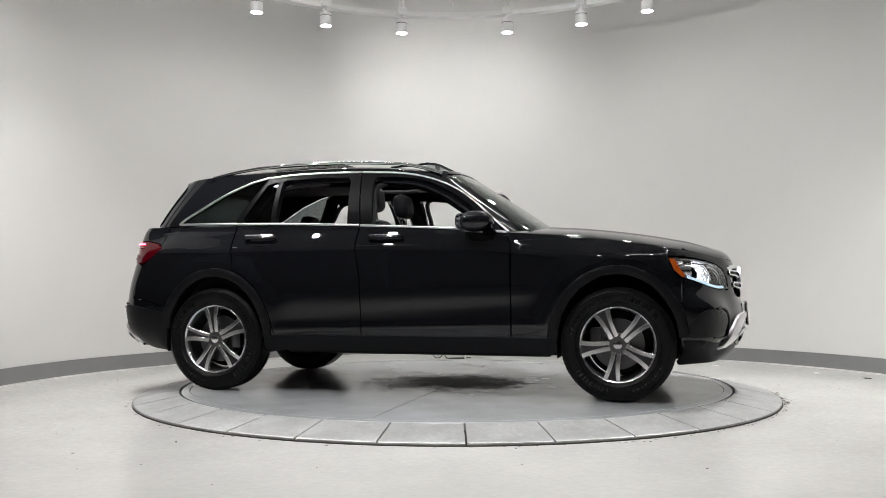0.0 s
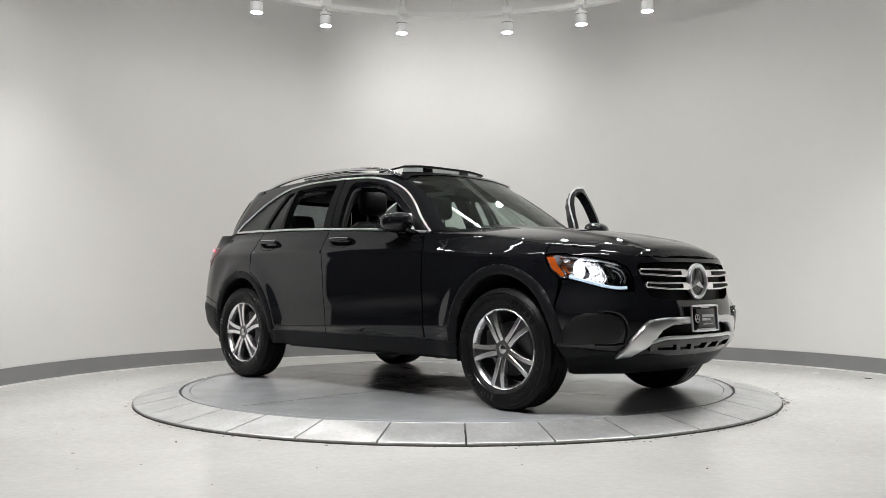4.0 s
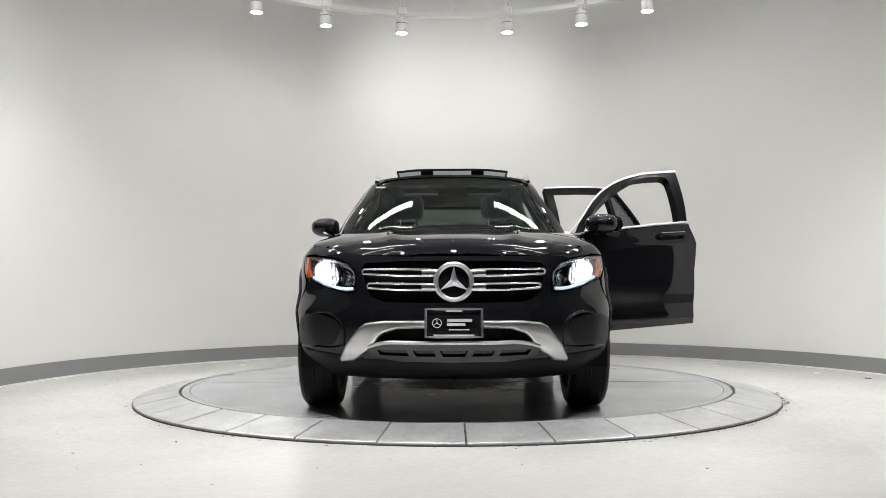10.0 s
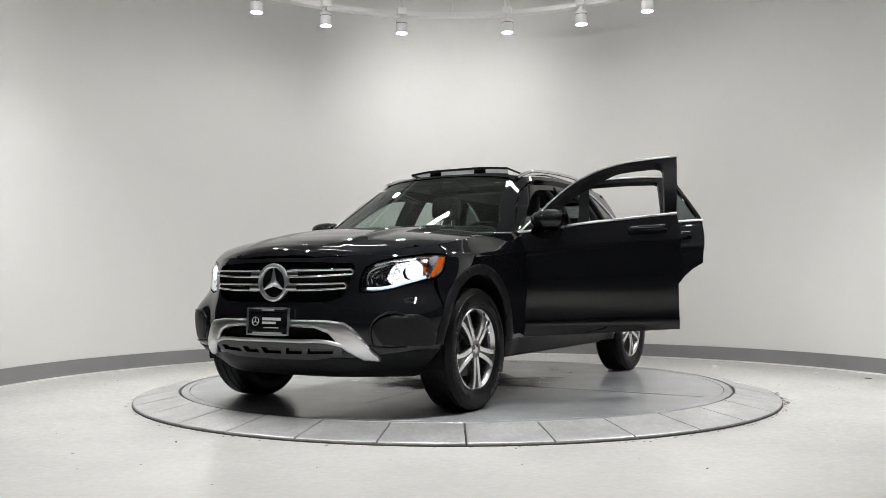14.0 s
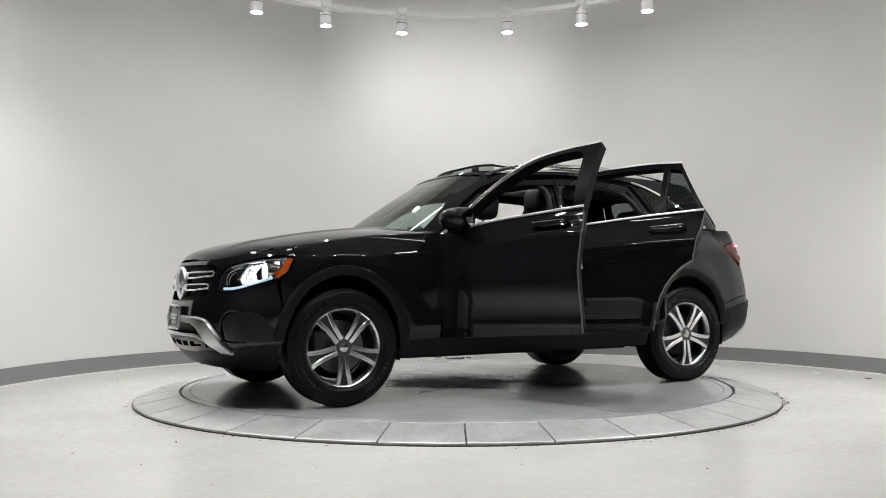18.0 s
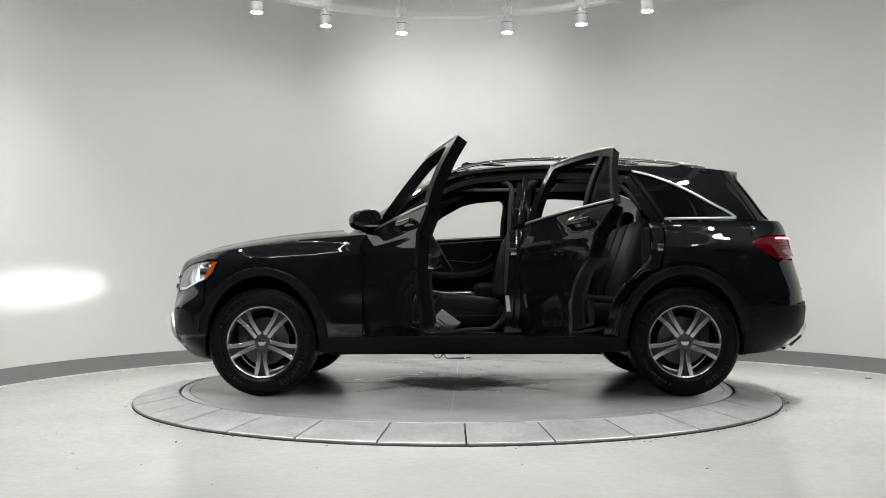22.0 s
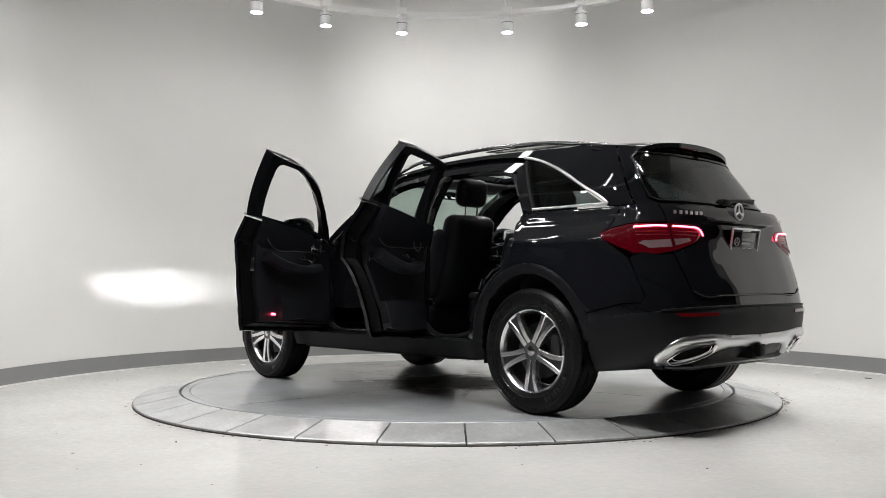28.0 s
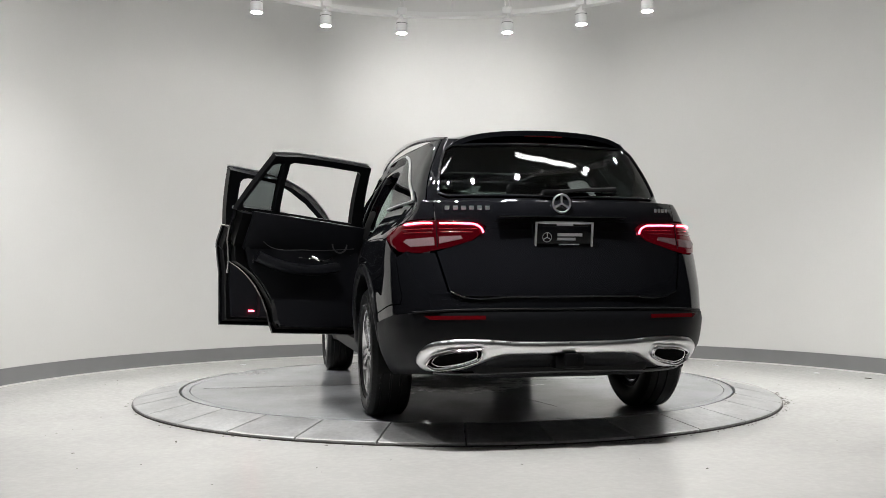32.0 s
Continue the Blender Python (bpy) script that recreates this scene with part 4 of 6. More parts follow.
# headlamp outline in (s, z): from the tip over the top to the inner end and back below
_top = np.r_[side_s(np.array([(1.757, 0.924)])), front_s(densify_open([(0.862, 0.926), (0.80, 0.923), (0.75, 0.916), (0.68, 0.902), (0.61, 0.880), (0.566, 0.850), (0.550, 0.80), (0.546, 0.75)]))]
_low = np.r_[front_s(densify_open([(0.546, 0.75), (0.549, 0.722), (0.60, 0.718), (0.69, 0.735), (0.765, 0.763), (0.82, 0.786)])), side_s(np.array([(1.845, 0.797), (1.792, 0.846), (1.757, 0.924)]))]
LAMP_LOOP = np.r_[_top, _low[1:-1]]
LAMP_INNER = front_s(densify_open([(0.80, 0.945), (0.80, 0.932), (0.75, 0.925), (0.68, 0.911), (0.607, 0.889), (0.558, 0.857), (0.541, 0.80), (0.537, 0.75), (0.540, 0.715), (0.60, 0.709), (0.69, 0.727), (0.768, 0.755), (0.823, 0.778)]))


def headlamp(sign):
    loop = densify(lb(LAMP_LOOP), 0.02)
    lamp = part("headlamp", shell(fb, [loop], 0.03, 0.006, -0.150, sign), GUARD, car, "clear headlamp with lit projector and amber corner")
    q, w = placed(fb, loop, -0.004, sign)[0], placed(fb, loop, -0.153, sign)[0]
    k = len(q)
    part("bowl", pydata([tuple(v) for v in np.r_[q, w]], [(i, (i + 1) % k, k + (i + 1) % k, k + i) for i in range(k)]), BOWLMAT, lamp, "silver lamp bowl")
    lens = part("lens", shell(fb, [loop], 0.025, 0.003, 0.0, sign), LENSCLEAR, lamp, "clear plastic lens")
    lens.visible_shadow = False
    # projector: a tube whose lit face has a slot, with the light source behind it
    base = on_body([(0.755, 0.838)], front_s, 0.0, sign)[0][0]
    x0, y0, z0, r = base[0] - 0.068, base[1], base[2], 0.054
    disc = densify([(r * math.cos(a), r * math.sin(a)) for a in np.linspace(0, 2 * math.pi, 41)[:-1]], 0.02)
    slot = densify([(0.042, -0.0025), (0.026, 0.0006), (0.006, 0.0012), (-0.002, 0.0034), (-0.008, 0.0034), (-0.014, 0.0012), (-0.030, 0.0008), (-0.034, -0.002), (-0.028, -0.0075), (-0.010, -0.0110), (0.012, -0.0110), (0.024, -0.0075)], 0.01)
    f = lambda p: np.stack([x0 + 0.010 * (1 - (p[:, 0] ** 2 + p[:, 1] ** 2) / r ** 2), y0 + p[:, 0], z0 + p[:, 1]], -1)
    part("projector_lens", shell(f, [disc, slot], 0.012, 0.003), LENSGLOW, lamp, "lit projector lens")
    part("projector", place_x(lathe([(r, 0.012), (r + 0.006, 0.014), (r + 0.008, -0.085), (r, -0.085)], 32, "X", True), (x0, y0, z0)), CHROME, lamp)
    # the back plate glows by itself so that the slot looks white
    part("projector_back", place_x(lathe([(0.0001, 0.0), (r + 0.006, 0.0), (r + 0.006, -0.004), (0.0001, -0.004)], 32, "X"), (x0 - 0.082, y0, z0)), SIDEGLOW, lamp)
    part("light_source", rbox((0.002, 0.009, 0.007), (x0 - 0.070, y0, z0), 0), BEAM, lamp, "glowing light source", False)
    # dark inner chamber with its curved light guide
    chamber = lb(front_s(densify_open([(0.566, 0.735), (0.562, 0.79), (0.572, 0.842), (0.60, 0.866), (0.650, 0.884), (0.690, 0.890), (0.672, 0.84), (0.664, 0.79), (0.690, 0.752), (0.64, 0.738), (0.60, 0.732)])))
    part("chamber", shell(fb, [densify(chamber, 0.015)], 0.015, 0.01, -0.070, sign, -0.02, 0.03), SCREENMAT, lamp, "dark inner chamber")
    for pts, wd, name in (([(0.582, 0.758), (0.574, 0.80), (0.586, 0.838), (0.618, 0.862), (0.66, 0.877)], 0.011, "light_guide"), ([(0.600, 0.762), (0.594, 0.80), (0.606, 0.826), (0.63, 0.842)], 0.006, "light_guide")):
        part(name, bead(pts, wd, 0.012, sign, -0.030, front_s, n=24), CHROME, lamp, "curved clear light guide")
    base = on_body([(0.640, 0.792)], front_s, -0.072, sign)[0][0]
    part("side_lamp", place_x(lathe([(0.0001, -0.012), (0.014, -0.010), (0.026, 0.0), (0.031, 0.012), (0.034, 0.012), (0.034, -0.02)], 28, "X"), base), CHROME, lamp, "round inner reflector")
    amber = np.r_[side_s(np.array([(1.763, 0.916), (1.778, 0.921), (1.802, 0.919), (1.830, 0.862), (1.866, 0.808), (1.850, 0.802), (1.797, 0.850)]))]
    part("amber_corner", shell(fb, [densify(lb(amber), 0.015)], 0.02, 0.012, -0.010, sign), AMBER, lamp, "amber side marker")
    # reflector round the projector; its brightness and facet sparkle are painted in as emission
    refl = lb(front_s(densify_open([(0.672, 0.80), (0.684, 0.85), (0.70, 0.888), (0.75, 0.902), (0.80, 0.912), (0.83, 0.914), (0.83, 0.896), (0.785, 0.893), (0.745, 0.876), (0.733, 0.838), (0.743, 0.800), (0.775, 0.786),
                                     (0.80, 0.792), (0.80, 0.784), (0.755, 0.773), (0.71, 0.762), (0.688, 0.765)])))
    part("side_reflector", shell(fb, [densify(refl, 0.015)], 0.012, 0.008, -0.045, sign, 0.006, 0.015), SIDEGLOW, lamp, "reflector with its glow and sparkle painted in as emission")
    for y, lean in ((0.690, 0.012), (0.712, 0.016)):
        part("reflector_fin", bead([(y, 0.775), (y + lean * 0.6, 0.83), (y + lean, 0.892)], 0.006, 0.026, sign, -0.040, front_s, n=10), CHROME, lamp)
    part("chamber_edge", bead([(0.692, 0.752), (0.668, 0.79), (0.676, 0.84), (0.695, 0.888)], 0.008, 0.05, sign, -0.045, front_s, n=20), CHROME, lamp)
    part("light_strip", bead([(0.575, 0.737), (0.62, 0.737), (0.68, 0.747), (0.74, 0.767), (0.80, 0.790), (0.83, 0.803)], 0.018, 0.014, sign, -0.014, front_s, n=28), STRIPGLOW, lamp, "pale blue daytime light strip")
    part("lower_sill", bead([(0.560, 0.728), (0.62, 0.726), (0.69, 0.741)], 0.012, 0.02, sign, -0.022, front_s, n=16), GUARD, lamp)
    part("light_brow", bead([(0.60, 0.868), (0.68, 0.892), (0.75, 0.906), (0.80, 0.914), (0.845, 0.917)], 0.010, 0.03, sign, -0.018, front_s, n=24), CHROME, lamp, "bright upper lamp edge")


def place_x(bm, at):
    bm.transform(Matrix.Translation(at))
    return bm


def plate(x, z, way, lean):
    """A dealer's plate in its frame; way 1 faces forwards, -1 backwards."""
    m = pose(x, 0, z, 0, lean, 0 if way > 0 else 180)
    def put(bm):
        bm.transform(m)
        return bm
    p = part("plate", put(rbox((0.006, 0.305, 0.150), (0, 0, 0), 0.008)), SCREENMAT, car, "black dealer plate in a chrome frame")
    edge = [(0.004, 0.1525 * a, 0.075 * b) for a, b in ((-1, -1), (1, -1), (1, 1), (-1, 1))]
    path = densify([(y, zz) for _, y, zz in edge], 0.05)
    part("plate_frame", put(sweep([(0.004, y, zz) for y, zz in path], (1, 0, 0), roundsec(0.014, 0.012, 8), True)), TRIMCHROME, p, "chrome plate frame")
    for zz in (0.066, -0.066):
        part("plate_band", put(rbox((0.004, 0.29, 0.018), (0.005, 0, zz), 0.002)), TRIM, p)
    bars = [(0.030, 0.014, 0.135, 0.016), (0.012, -0.008, 0.10, 0.014), (0.028, -0.036, 0.11, 0.006), (0.0, 0.066, 0.09, 0.009), (0.0, -0.066, 0.22, 0.009)]
    for y, zz, w, h in bars:
        part("text_bar", put(rbox((0.002, w, h), (0.0082, y if way > 0 else y, zz), 0)), WHITEINK, p, "pale lettering", False)
    part("plate_emblem", put(place_x(sweep([(0.006, 0.024 * math.cos(a), 0.024 * math.sin(a)) for a in np.linspace(0, 2 * math.pi, 25)[:-1]], (1, 0, 0), roundsec(0.004, 0.004, 6), True), (0, -0.092, 0.0))), WHITEINK, p)
    for i in range(3):
        a = radians(90 + 120 * i)
        part("emblem_ray", put(rbox((0.003, 0.004, 0.023), (0.006, -0.092 + 0.011 * math.cos(a), 0.011 * math.sin(a)), 0, rot=(120 * i if i else 0, 0, 0))), WHITEINK, p, smooth=False)


SLATMETAL = material("polished_trim", (0.80, 0.80, 0.82), 0.17, 1.0)
RUBBERGLOSS = material("polished_rubber", (0.010, 0.010, 0.010), 0.22, spec=0.4)
FRAMEMAT = material("black_frame_coating", (0.005, 0.0052, 0.006), 0.30, spec=0.09)
# near-black colour that stands for the shade inside the exhaust openings
DEEP = material("opening_shade_black", (0.003, 0.003, 0.003), 0.9, spec=0.02)
# emission in Voronoi cells stands in for lamp light glinting off the reflector
SIDEGLOW = material("painted_reflector_glow", (0.8, 0.8, 0.82), 0.2, 0.6, glow=(0.96, 0.97, 1.0), emit=1.6)
_n = SIDEGLOW.node_tree.nodes
_f, _k, _m = _n.new("ShaderNodeTexVoronoi"), _n.new("ShaderNodeTexCoord"), _n.new("ShaderNodeMapRange")
_f.inputs["Scale"].default_value = 75.0
_m.inputs[1].default_value, _m.inputs[2].default_value, _m.inputs[3].default_value, _m.inputs[4].default_value = 0.25, 0.75, 0.25, 2.6
SIDEGLOW.node_tree.links.new(_k.outputs["Object"], _f.inputs["Vector"])
SIDEGLOW.node_tree.links.new(_f.outputs["Color"], _m.inputs[0])
SIDEGLOW.node_tree.links.new(_m.outputs[0], _n["Principled BSDF"].inputs["Emission Strength"])
STRIPGLOW = material("light_strip", (0.7, 0.8, 0.9), 0.2, glow=(0.60, 0.82, 1.0), emit=0.5)
HUBGREY = material("satin_grey_alloy", (0.15, 0.15, 0.155), 0.35, 0.9)
WEBGREY = material("grey_wheel_paint", (0.05, 0.05, 0.053), 0.35, 0.6)
HONEY = material("dark_mesh", (0.006, 0.006, 0.007), 0.4, spec=0.3)
_v = HONEY.node_tree.nodes.new("ShaderNodeTexVoronoi")
_v.inputs["Scale"].default_value = 170.0
_c = HONEY.node_tree.nodes.new("ShaderNodeTexCoord")
_b = HONEY.node_tree.nodes.new("ShaderNodeBump")
_b.inputs["Distance"].default_value = 0.002
HONEY.node_tree.links.new(_c.outputs["Object"], _v.inputs["Vector"])
HONEY.node_tree.links.new(_v.outputs["Distance"], _b.inputs["Height"])
HONEY.node_tree.links.new(_b.outputs["Normal"], HONEY.node_tree.nodes["Principled BSDF"].inputs["Normal"])
WHITEINK = material("pale_print", (0.62, 0.62, 0.63), 0.5)


def bonnet_and_roof():
    xs = np.r_[np.linspace(0.86, 1.84, 22), np.linspace(1.87, 2.165, 16)]
    edge = [(x, float(solve_half(np.array([x]), shoulder(np.array([x])))[0])) for x in xs]
    hood = [(x, min(y - (0.030 if x < 1.85 else 0.004), 0.86)) for x, y in edge if y > 0.10]
    hood = [(0.99, 0.0), (0.975, 0.25), (0.93, 0.50), (0.885, 0.66)] + hood + [(2.174, 0.0)]
    loop = np.array(hood + [(x, -y) for x, y in hood[-2:0:-1]])
    part("bonnet", shell(bonnet, [densify(loop, 0.016)], 0.018, 0.02), PAINT, car)
    for sign in (1, -1):
        wing = [(x, y) for x, y in edge if x <= 1.845]
        inner = [(x, y - 0.034) for x, y in wing]
        lp = [(0.70, 0.83), (0.72, 0.866)] + wing + inner[::-1] + [(0.84, 0.775)]
        part("wing_top", shell(bonnet, [densify(np.array(lp), 0.012)], 0.015, 0.015, 0.0, sign), PAINT, car)
    part("cowl", rbox((0.22, 1.45, 0.03), (0.93, 0, 1.085), 0.01), TRIM, car)
    # roof with its sunroof opening
    s = np.linspace(0.0, 1.0, 60)
    e = house(s, np.ones_like(s))
    half = [(float(p[0]), float(p[1])) for p in e]
    loop = np.array(half + [(x, -y) for x, y in half[-2:0:-1]])
    hole = np.array([(0.02, -0.40), (0.02, 0.40), (-0.06, 0.43), (-0.66, 0.43), (-0.66, -0.43), (-0.06, -0.43)])
    part("roof", shell(roof, [densify(loop, 0.03), densify(hole, 0.03)], 0.045, 0.03), PAINT, car)
    lid = np.array([(-0.64, -0.45), (-0.64, 0.45), (-1.22, 0.45), (-1.26, 0.41), (-1.26, -0.41), (-1.22, -0.45)])
    part("sunroof_glass", shell(roof, [densify(lid, 0.03)], 0.05, 0.008, 0.030), SCREENMAT, car, "dark glass sunroof slid open")
    # raised wind deflector
    y1 = 0.435
    rail = [(0.03, -y1, 1.650), (0.055, -0.30, 1.660), (0.065, 0.0, 1.664), (0.055, 0.30, 1.660), (0.03, y1, 1.650)]
    d = part("wind_deflector", sweep(smooth_line(rail, 40), (0, 0, 1), roundsec(0.022, 0.018, 10)), TRIM, car, "raised black sunroof wind deflector")
    low = [(x - 0.01, y, z - 0.046) for x, y, z in rail]
    part("lower_rail", sweep(smooth_line(low, 40), (0, 0, 1), roundsec(0.018, 0.014, 10)), TRIM, d)
    top, bot = smooth_line(rail, 40), smooth_line(low, 40)
    part("net", pydata([tuple(v) for v in np.r_[top, bot]], [(i, i + 1, 41 + i, 40 + i) for i in range(39)]), PRIVACY, d, "dark see-through net")
    for y in (-0.2, 0.2):
        part("net_stay", rbox((0.012, 0.10, 0.05), (0.048, y, 1.636), 0.004), TRIM, d)
    for sign in (1, -1):
        part("deflector_arm", tube([(0.03, sign * y1, 1.648), (-0.25, sign * y1, 1.630)], 0.008), TRIM, d)
        # roof rail
        rail = [(0.19, 0.588, 1.552), (0.10, 0.592, 1.585), (-0.05, 0.600, 1.622), (-0.3, 0.606, 1.645), (-0.6, 0.606, 1.655), (-1.0, 0.590, 1.655), (-1.35, 0.545, 1.637), (-1.55, 0.512, 1.615), (-1.69, 0.488, 1.592)]
        line = smooth_line([(x, sign * y, z) for x, y, z in rail], 60)
        part("roof_rail", sweep(line, (0, 0, 1), roundsec(0.030, 0.026, 12)), CHROME, car, "polished silver roof rail")


def upper_body(sign):
    # frames: one sheet over the whole side with the door and window openings cut out
    a_out = [(0.80, 1.12), (0.70, 1.20), (0.56, 1.32), (0.40, 1.43), (0.24, 1.515), (0.10, 1.56)]
    a_in = [(0.05, 1.540), (0.137, 1.512), (0.301, 1.443), (0.462, 1.334), (0.60, 1.213), (0.70, 1.118)]
    part("front_pillar", house_panel(a_out + a_in, sign, 0.05), PAINT, car)
    part("pillar_lining", house_panel(a_out + a_in, sign, 0.008, out=-0.054), LININGMAT, car, "grey pillar lining")
    gate_edge = house(0.825 + 0.006 * (1 - np.linspace(0.998, 0.02, 14)), np.linspace(0.998, 0.02, 14))
    cant = [(0.10, 1.562)] + [(x, float(spline(np.array(GX1)[::-1], np.array(GZ1)[::-1], [x])[0]) - 0.002) for x in np.linspace(0.0, float(gate_edge[0, 0]) + 0.03, 24)]
    cant += [(float(q[0]), float(q[2])) for q in gate_edge] + [(-1.845, 1.206)]
    cant += [(x, dlo(x) + 0.006) for x in np.linspace(-1.80, 0.05, 40)]
    part("roof_frame", house_panel(cant, sign, 0.03), PAINT, car)
    # middle pillar, dark, inside the doors
    b = [(-0.285, 1.16), (-0.33, 1.555), (-0.44, 1.565), (-0.395, 1.165)]
    part("middle_pillar", house_panel(b, sign, 0.06, out=-0.045), PAINT, car, "glossy black middle pillar")
    part("pillar_foot", body_panel([(-0.22, 0.40), (-0.27, 1.16), (-0.40, 1.165), (-0.42, 0.40)], sign, 0.08, out=-0.05), PAINT, car)
    part("pillar_bead", bead([(-0.338, 1.18), (-0.362, 1.36), (-0.386, 1.54)], 0.045, 0.030, sign, -0.034, upper=True, n=24), PAINT, car)
    part("pillar_bead", bead([(-0.330, 1.14), (-0.325, 0.90), (-0.315, 0.62), (-0.30, 0.45)], 0.060, 0.030, sign, -0.040, n=24), PAINT, car)
    part("rear_pillar", house_panel([(-1.335, 1.20), (-1.142, 1.552), (-1.185, 1.545), (-1.375, 1.20)], sign, 0.06, out=-0.012), TRIM, car)
    q = [(-1.36, 1.208), (-1.60, 1.211), (-1.825, 1.218), (-1.672, 1.313), (-1.439, 1.446), (-1.254, 1.519), (-1.172, 1.540)]
    part("quarter_window", house_panel(q, sign, 0.005, out=-0.004), PRIVACY, car, "dark tinted quarter window")
    tr = [(-1.143, 1.559), (-1.254, 1.532), (-1.439, 1.458), (-1.672, 1.326), (-1.832, 1.230), (-1.848, 1.216)]
    part("window_trim", bead(tr, 0.018, 0.014, sign, 0.004, upper=True), TRIMCHROME, car, "chrome window surround")
    part("belt_trim", bead([(-1.34, 1.208), (-1.6, 1.212), (-1.848, 1.216)], 0.017, 0.014, sign, 0.004, upper=True), TRIMCHROME, car, "chrome belt strip")


def windows():
    def pane(pts):
        return lh(np.array(pts))
    both = []
    for sign in (1, -1):
        loop = densify(pane([(0.0, 0.03), (0.190, 0.03), (0.186, 0.08), (0.172, 0.25), (0.165, 0.46), (0.168, 0.75), (0.170, 0.90), (0.152, 0.96), (0.0, 0.975)]), 0.03)
        both.append(shell(fh, [loop], 0.05, 0.005, -0.004, sign))
    bm = join(*both)
    bmesh.ops.remove_doubles(bm, verts=bm.verts, dist=0.0005)
    part("windscreen", bm, WINDSCREEN, car, "large clear windscreen with a slight green tint")
    for sign in (1, -1):
        edge = densify(pane([(0.0, 0.965), (0.145, 0.955), (0.166, 0.90), (0.195, 0.91), (0.225, 0.95), (0.232, 1.0), (0.0, 1.0)]), 0.03)
        part("screen_surround", shell(fh, [edge], 0.05, 0.02, 0.0, sign), PAINT, car)
        part("screen_foot", shell(fh, [densify(pane([(0.0, -0.02), (0.20, -0.02), (0.20, 0.04), (0.0, 0.04)]), 0.03)], 0.05, 0.01, -0.006, sign), TRIM, car)


def rear_end():
    lamp_outer = TAIL_LOOP
    for sign in (1, -1):
        # tailgate, bumper, apron
        gate = lb(np.r_[rear_s(densify_open([(0.0, 0.70), (0.56, 0.70), (0.61, 0.725), (0.655, 0.90)])), rear_s(densify_open([(0.66, 0.925), (0.47, 0.985), (0.415, 1.03), (0.405, 1.055), (0.45, 1.078), (0.66, 1.09)])),
                        rear_s(densify_open([(0.66, 1.195), (0.0, 1.195)]))])
        if sign > 0:
            part("tailgate", shell(fb, [gate], 0.02, 0.02, 0.0, 0), PAINT, car)
        bumper = lb(np.r_[rear_s(densify_open([(0.0, 0.69), (0.56, 0.69), (0.62, 0.72), (0.665, 0.90), (0.672, 0.918)])), rear_s(densify_open([(0.76, 0.915), (0.80, 0.93)])),
                          side_s(densify_open([(-2.09, 0.90), (-2.175, 0.70), (-2.165, 0.655), (-2.06, 0.648), (-1.845, 0.595)])), side_s(densify_open(arch(-AXLE, 150, 186, n=8) + [(-1.86, 0.27)])),
                          rear_s(densify_open([(0.72, 0.30), (0.0, 0.30)]))])
        if sign > 0:
            part("rear_bumper", shell(fb, [bumper], 0.02, 0.02, 0.0, 0), PAINT, car)
        apron = lb(np.r_[rear_s(densify_open([(0.0, 0.625), (0.60, 0.625), (0.78, 0.615)])), side_s(densify_open([(-2.10, 0.60), (-1.818, 0.545), (-1.842, 0.42), (-1.846, 0.275)])),
                         rear_s(densify_open([(0.72, 0.295), (0.0, 0.295)]))])
        if sign > 0:
            part("rear_apron", shell(fb, [apron], 0.035, 0.012, 0.004, 0, 0.008), CLAD, car, "matt dark grey rear apron")
        part("reflector", shell(fb, [lb(rear_s(densify([(0.44, 0.602), (0.44, 0.584), (0.70, 0.584), (0.73, 0.602)], 0.02)))], 0.03, 0.012, 0.018, sign), REDDARK, car, "red reflector strip")
        skid = [(0.0, 0.470)] + [tuple(v) for v in smooth_line([(0.30, 0.474), (0.45, 0.486), (0.62, 0.484), (0.70, 0.468), (0.742, 0.430), (0.752, 0.39), (0.72, 0.340), (0.62, 0.328), (0.50, 0.345), (0.43, 0.378), (0.36, 0.404), (0.22, 0.412)], 60)] + [(0.0, 0.408)]
        pipe = [tuple(v) for v in smooth_line([(0.70, 0.375), (0.688, 0.410), (0.63, 0.434), (0.52, 0.442), (0.455, 0.440), (0.452, 0.415), (0.50, 0.386), (0.58, 0.362), (0.67, 0.356), (0.70, 0.375)], 40)[:-1]]
        if sign > 0:
            part("rear_guard", shell(fb, [lb(rear_s(densify(p, 0.012))) for p in (skid, pipe)], 0.008, 0.03, 0.012, 0, 0.016, 0.022), SKID, car, "bright satin metal rear guard")
            part("guard_panel", shell(fb, [lb(rear_s(densify([(0.0, 0.43), (0.34, 0.415), (0.42, 0.37), (0.40, 0.335), (0.0, 0.335)], 0.02)))], 0.02, 0.02, 0.010, 0, 0.01), CLAD, car)
            part("rear_window", shell(fh, [densify(lh(np.array(PANE)), 0.03)], 0.04, 0.005, 0.0, 0), PRIVACY, car, "dark tinted rear window")
            part("gate_frame", shell(fh, [densify(lh(np.array([(1.0, 0.0), (0.834, 0.0), (0.828, 1.0), (1.0, 1.0)] + PANE[-1:] + PANE[-2:0:-1] + PANE[:1])), 0.03)], 0.03, 0.02, -0.001, 0), PAINT, car)
        q = densify(lh(np.array([v for v in PANE])), 0.03)
        q = q[q[:, 0] < lh(np.array([(0.999, 0.5)]))[0, 0]]
        k = int(np.argmax(np.hypot(*(q - np.roll(q, 1, 0)).T)))
        pos, nor = placed(fh, np.roll(q, -k, 0), 0.003, sign)
        part("window_bead", sweep(pos, nor, roundsec(0.016, 0.012, 10, 2.0)), PAINT, car)
        part("exhaust_trim", bead(pipe, 0.014, 0.05, sign, 0.018, rear_s, closed=True), CHROME, car, "chrome exhaust surround")
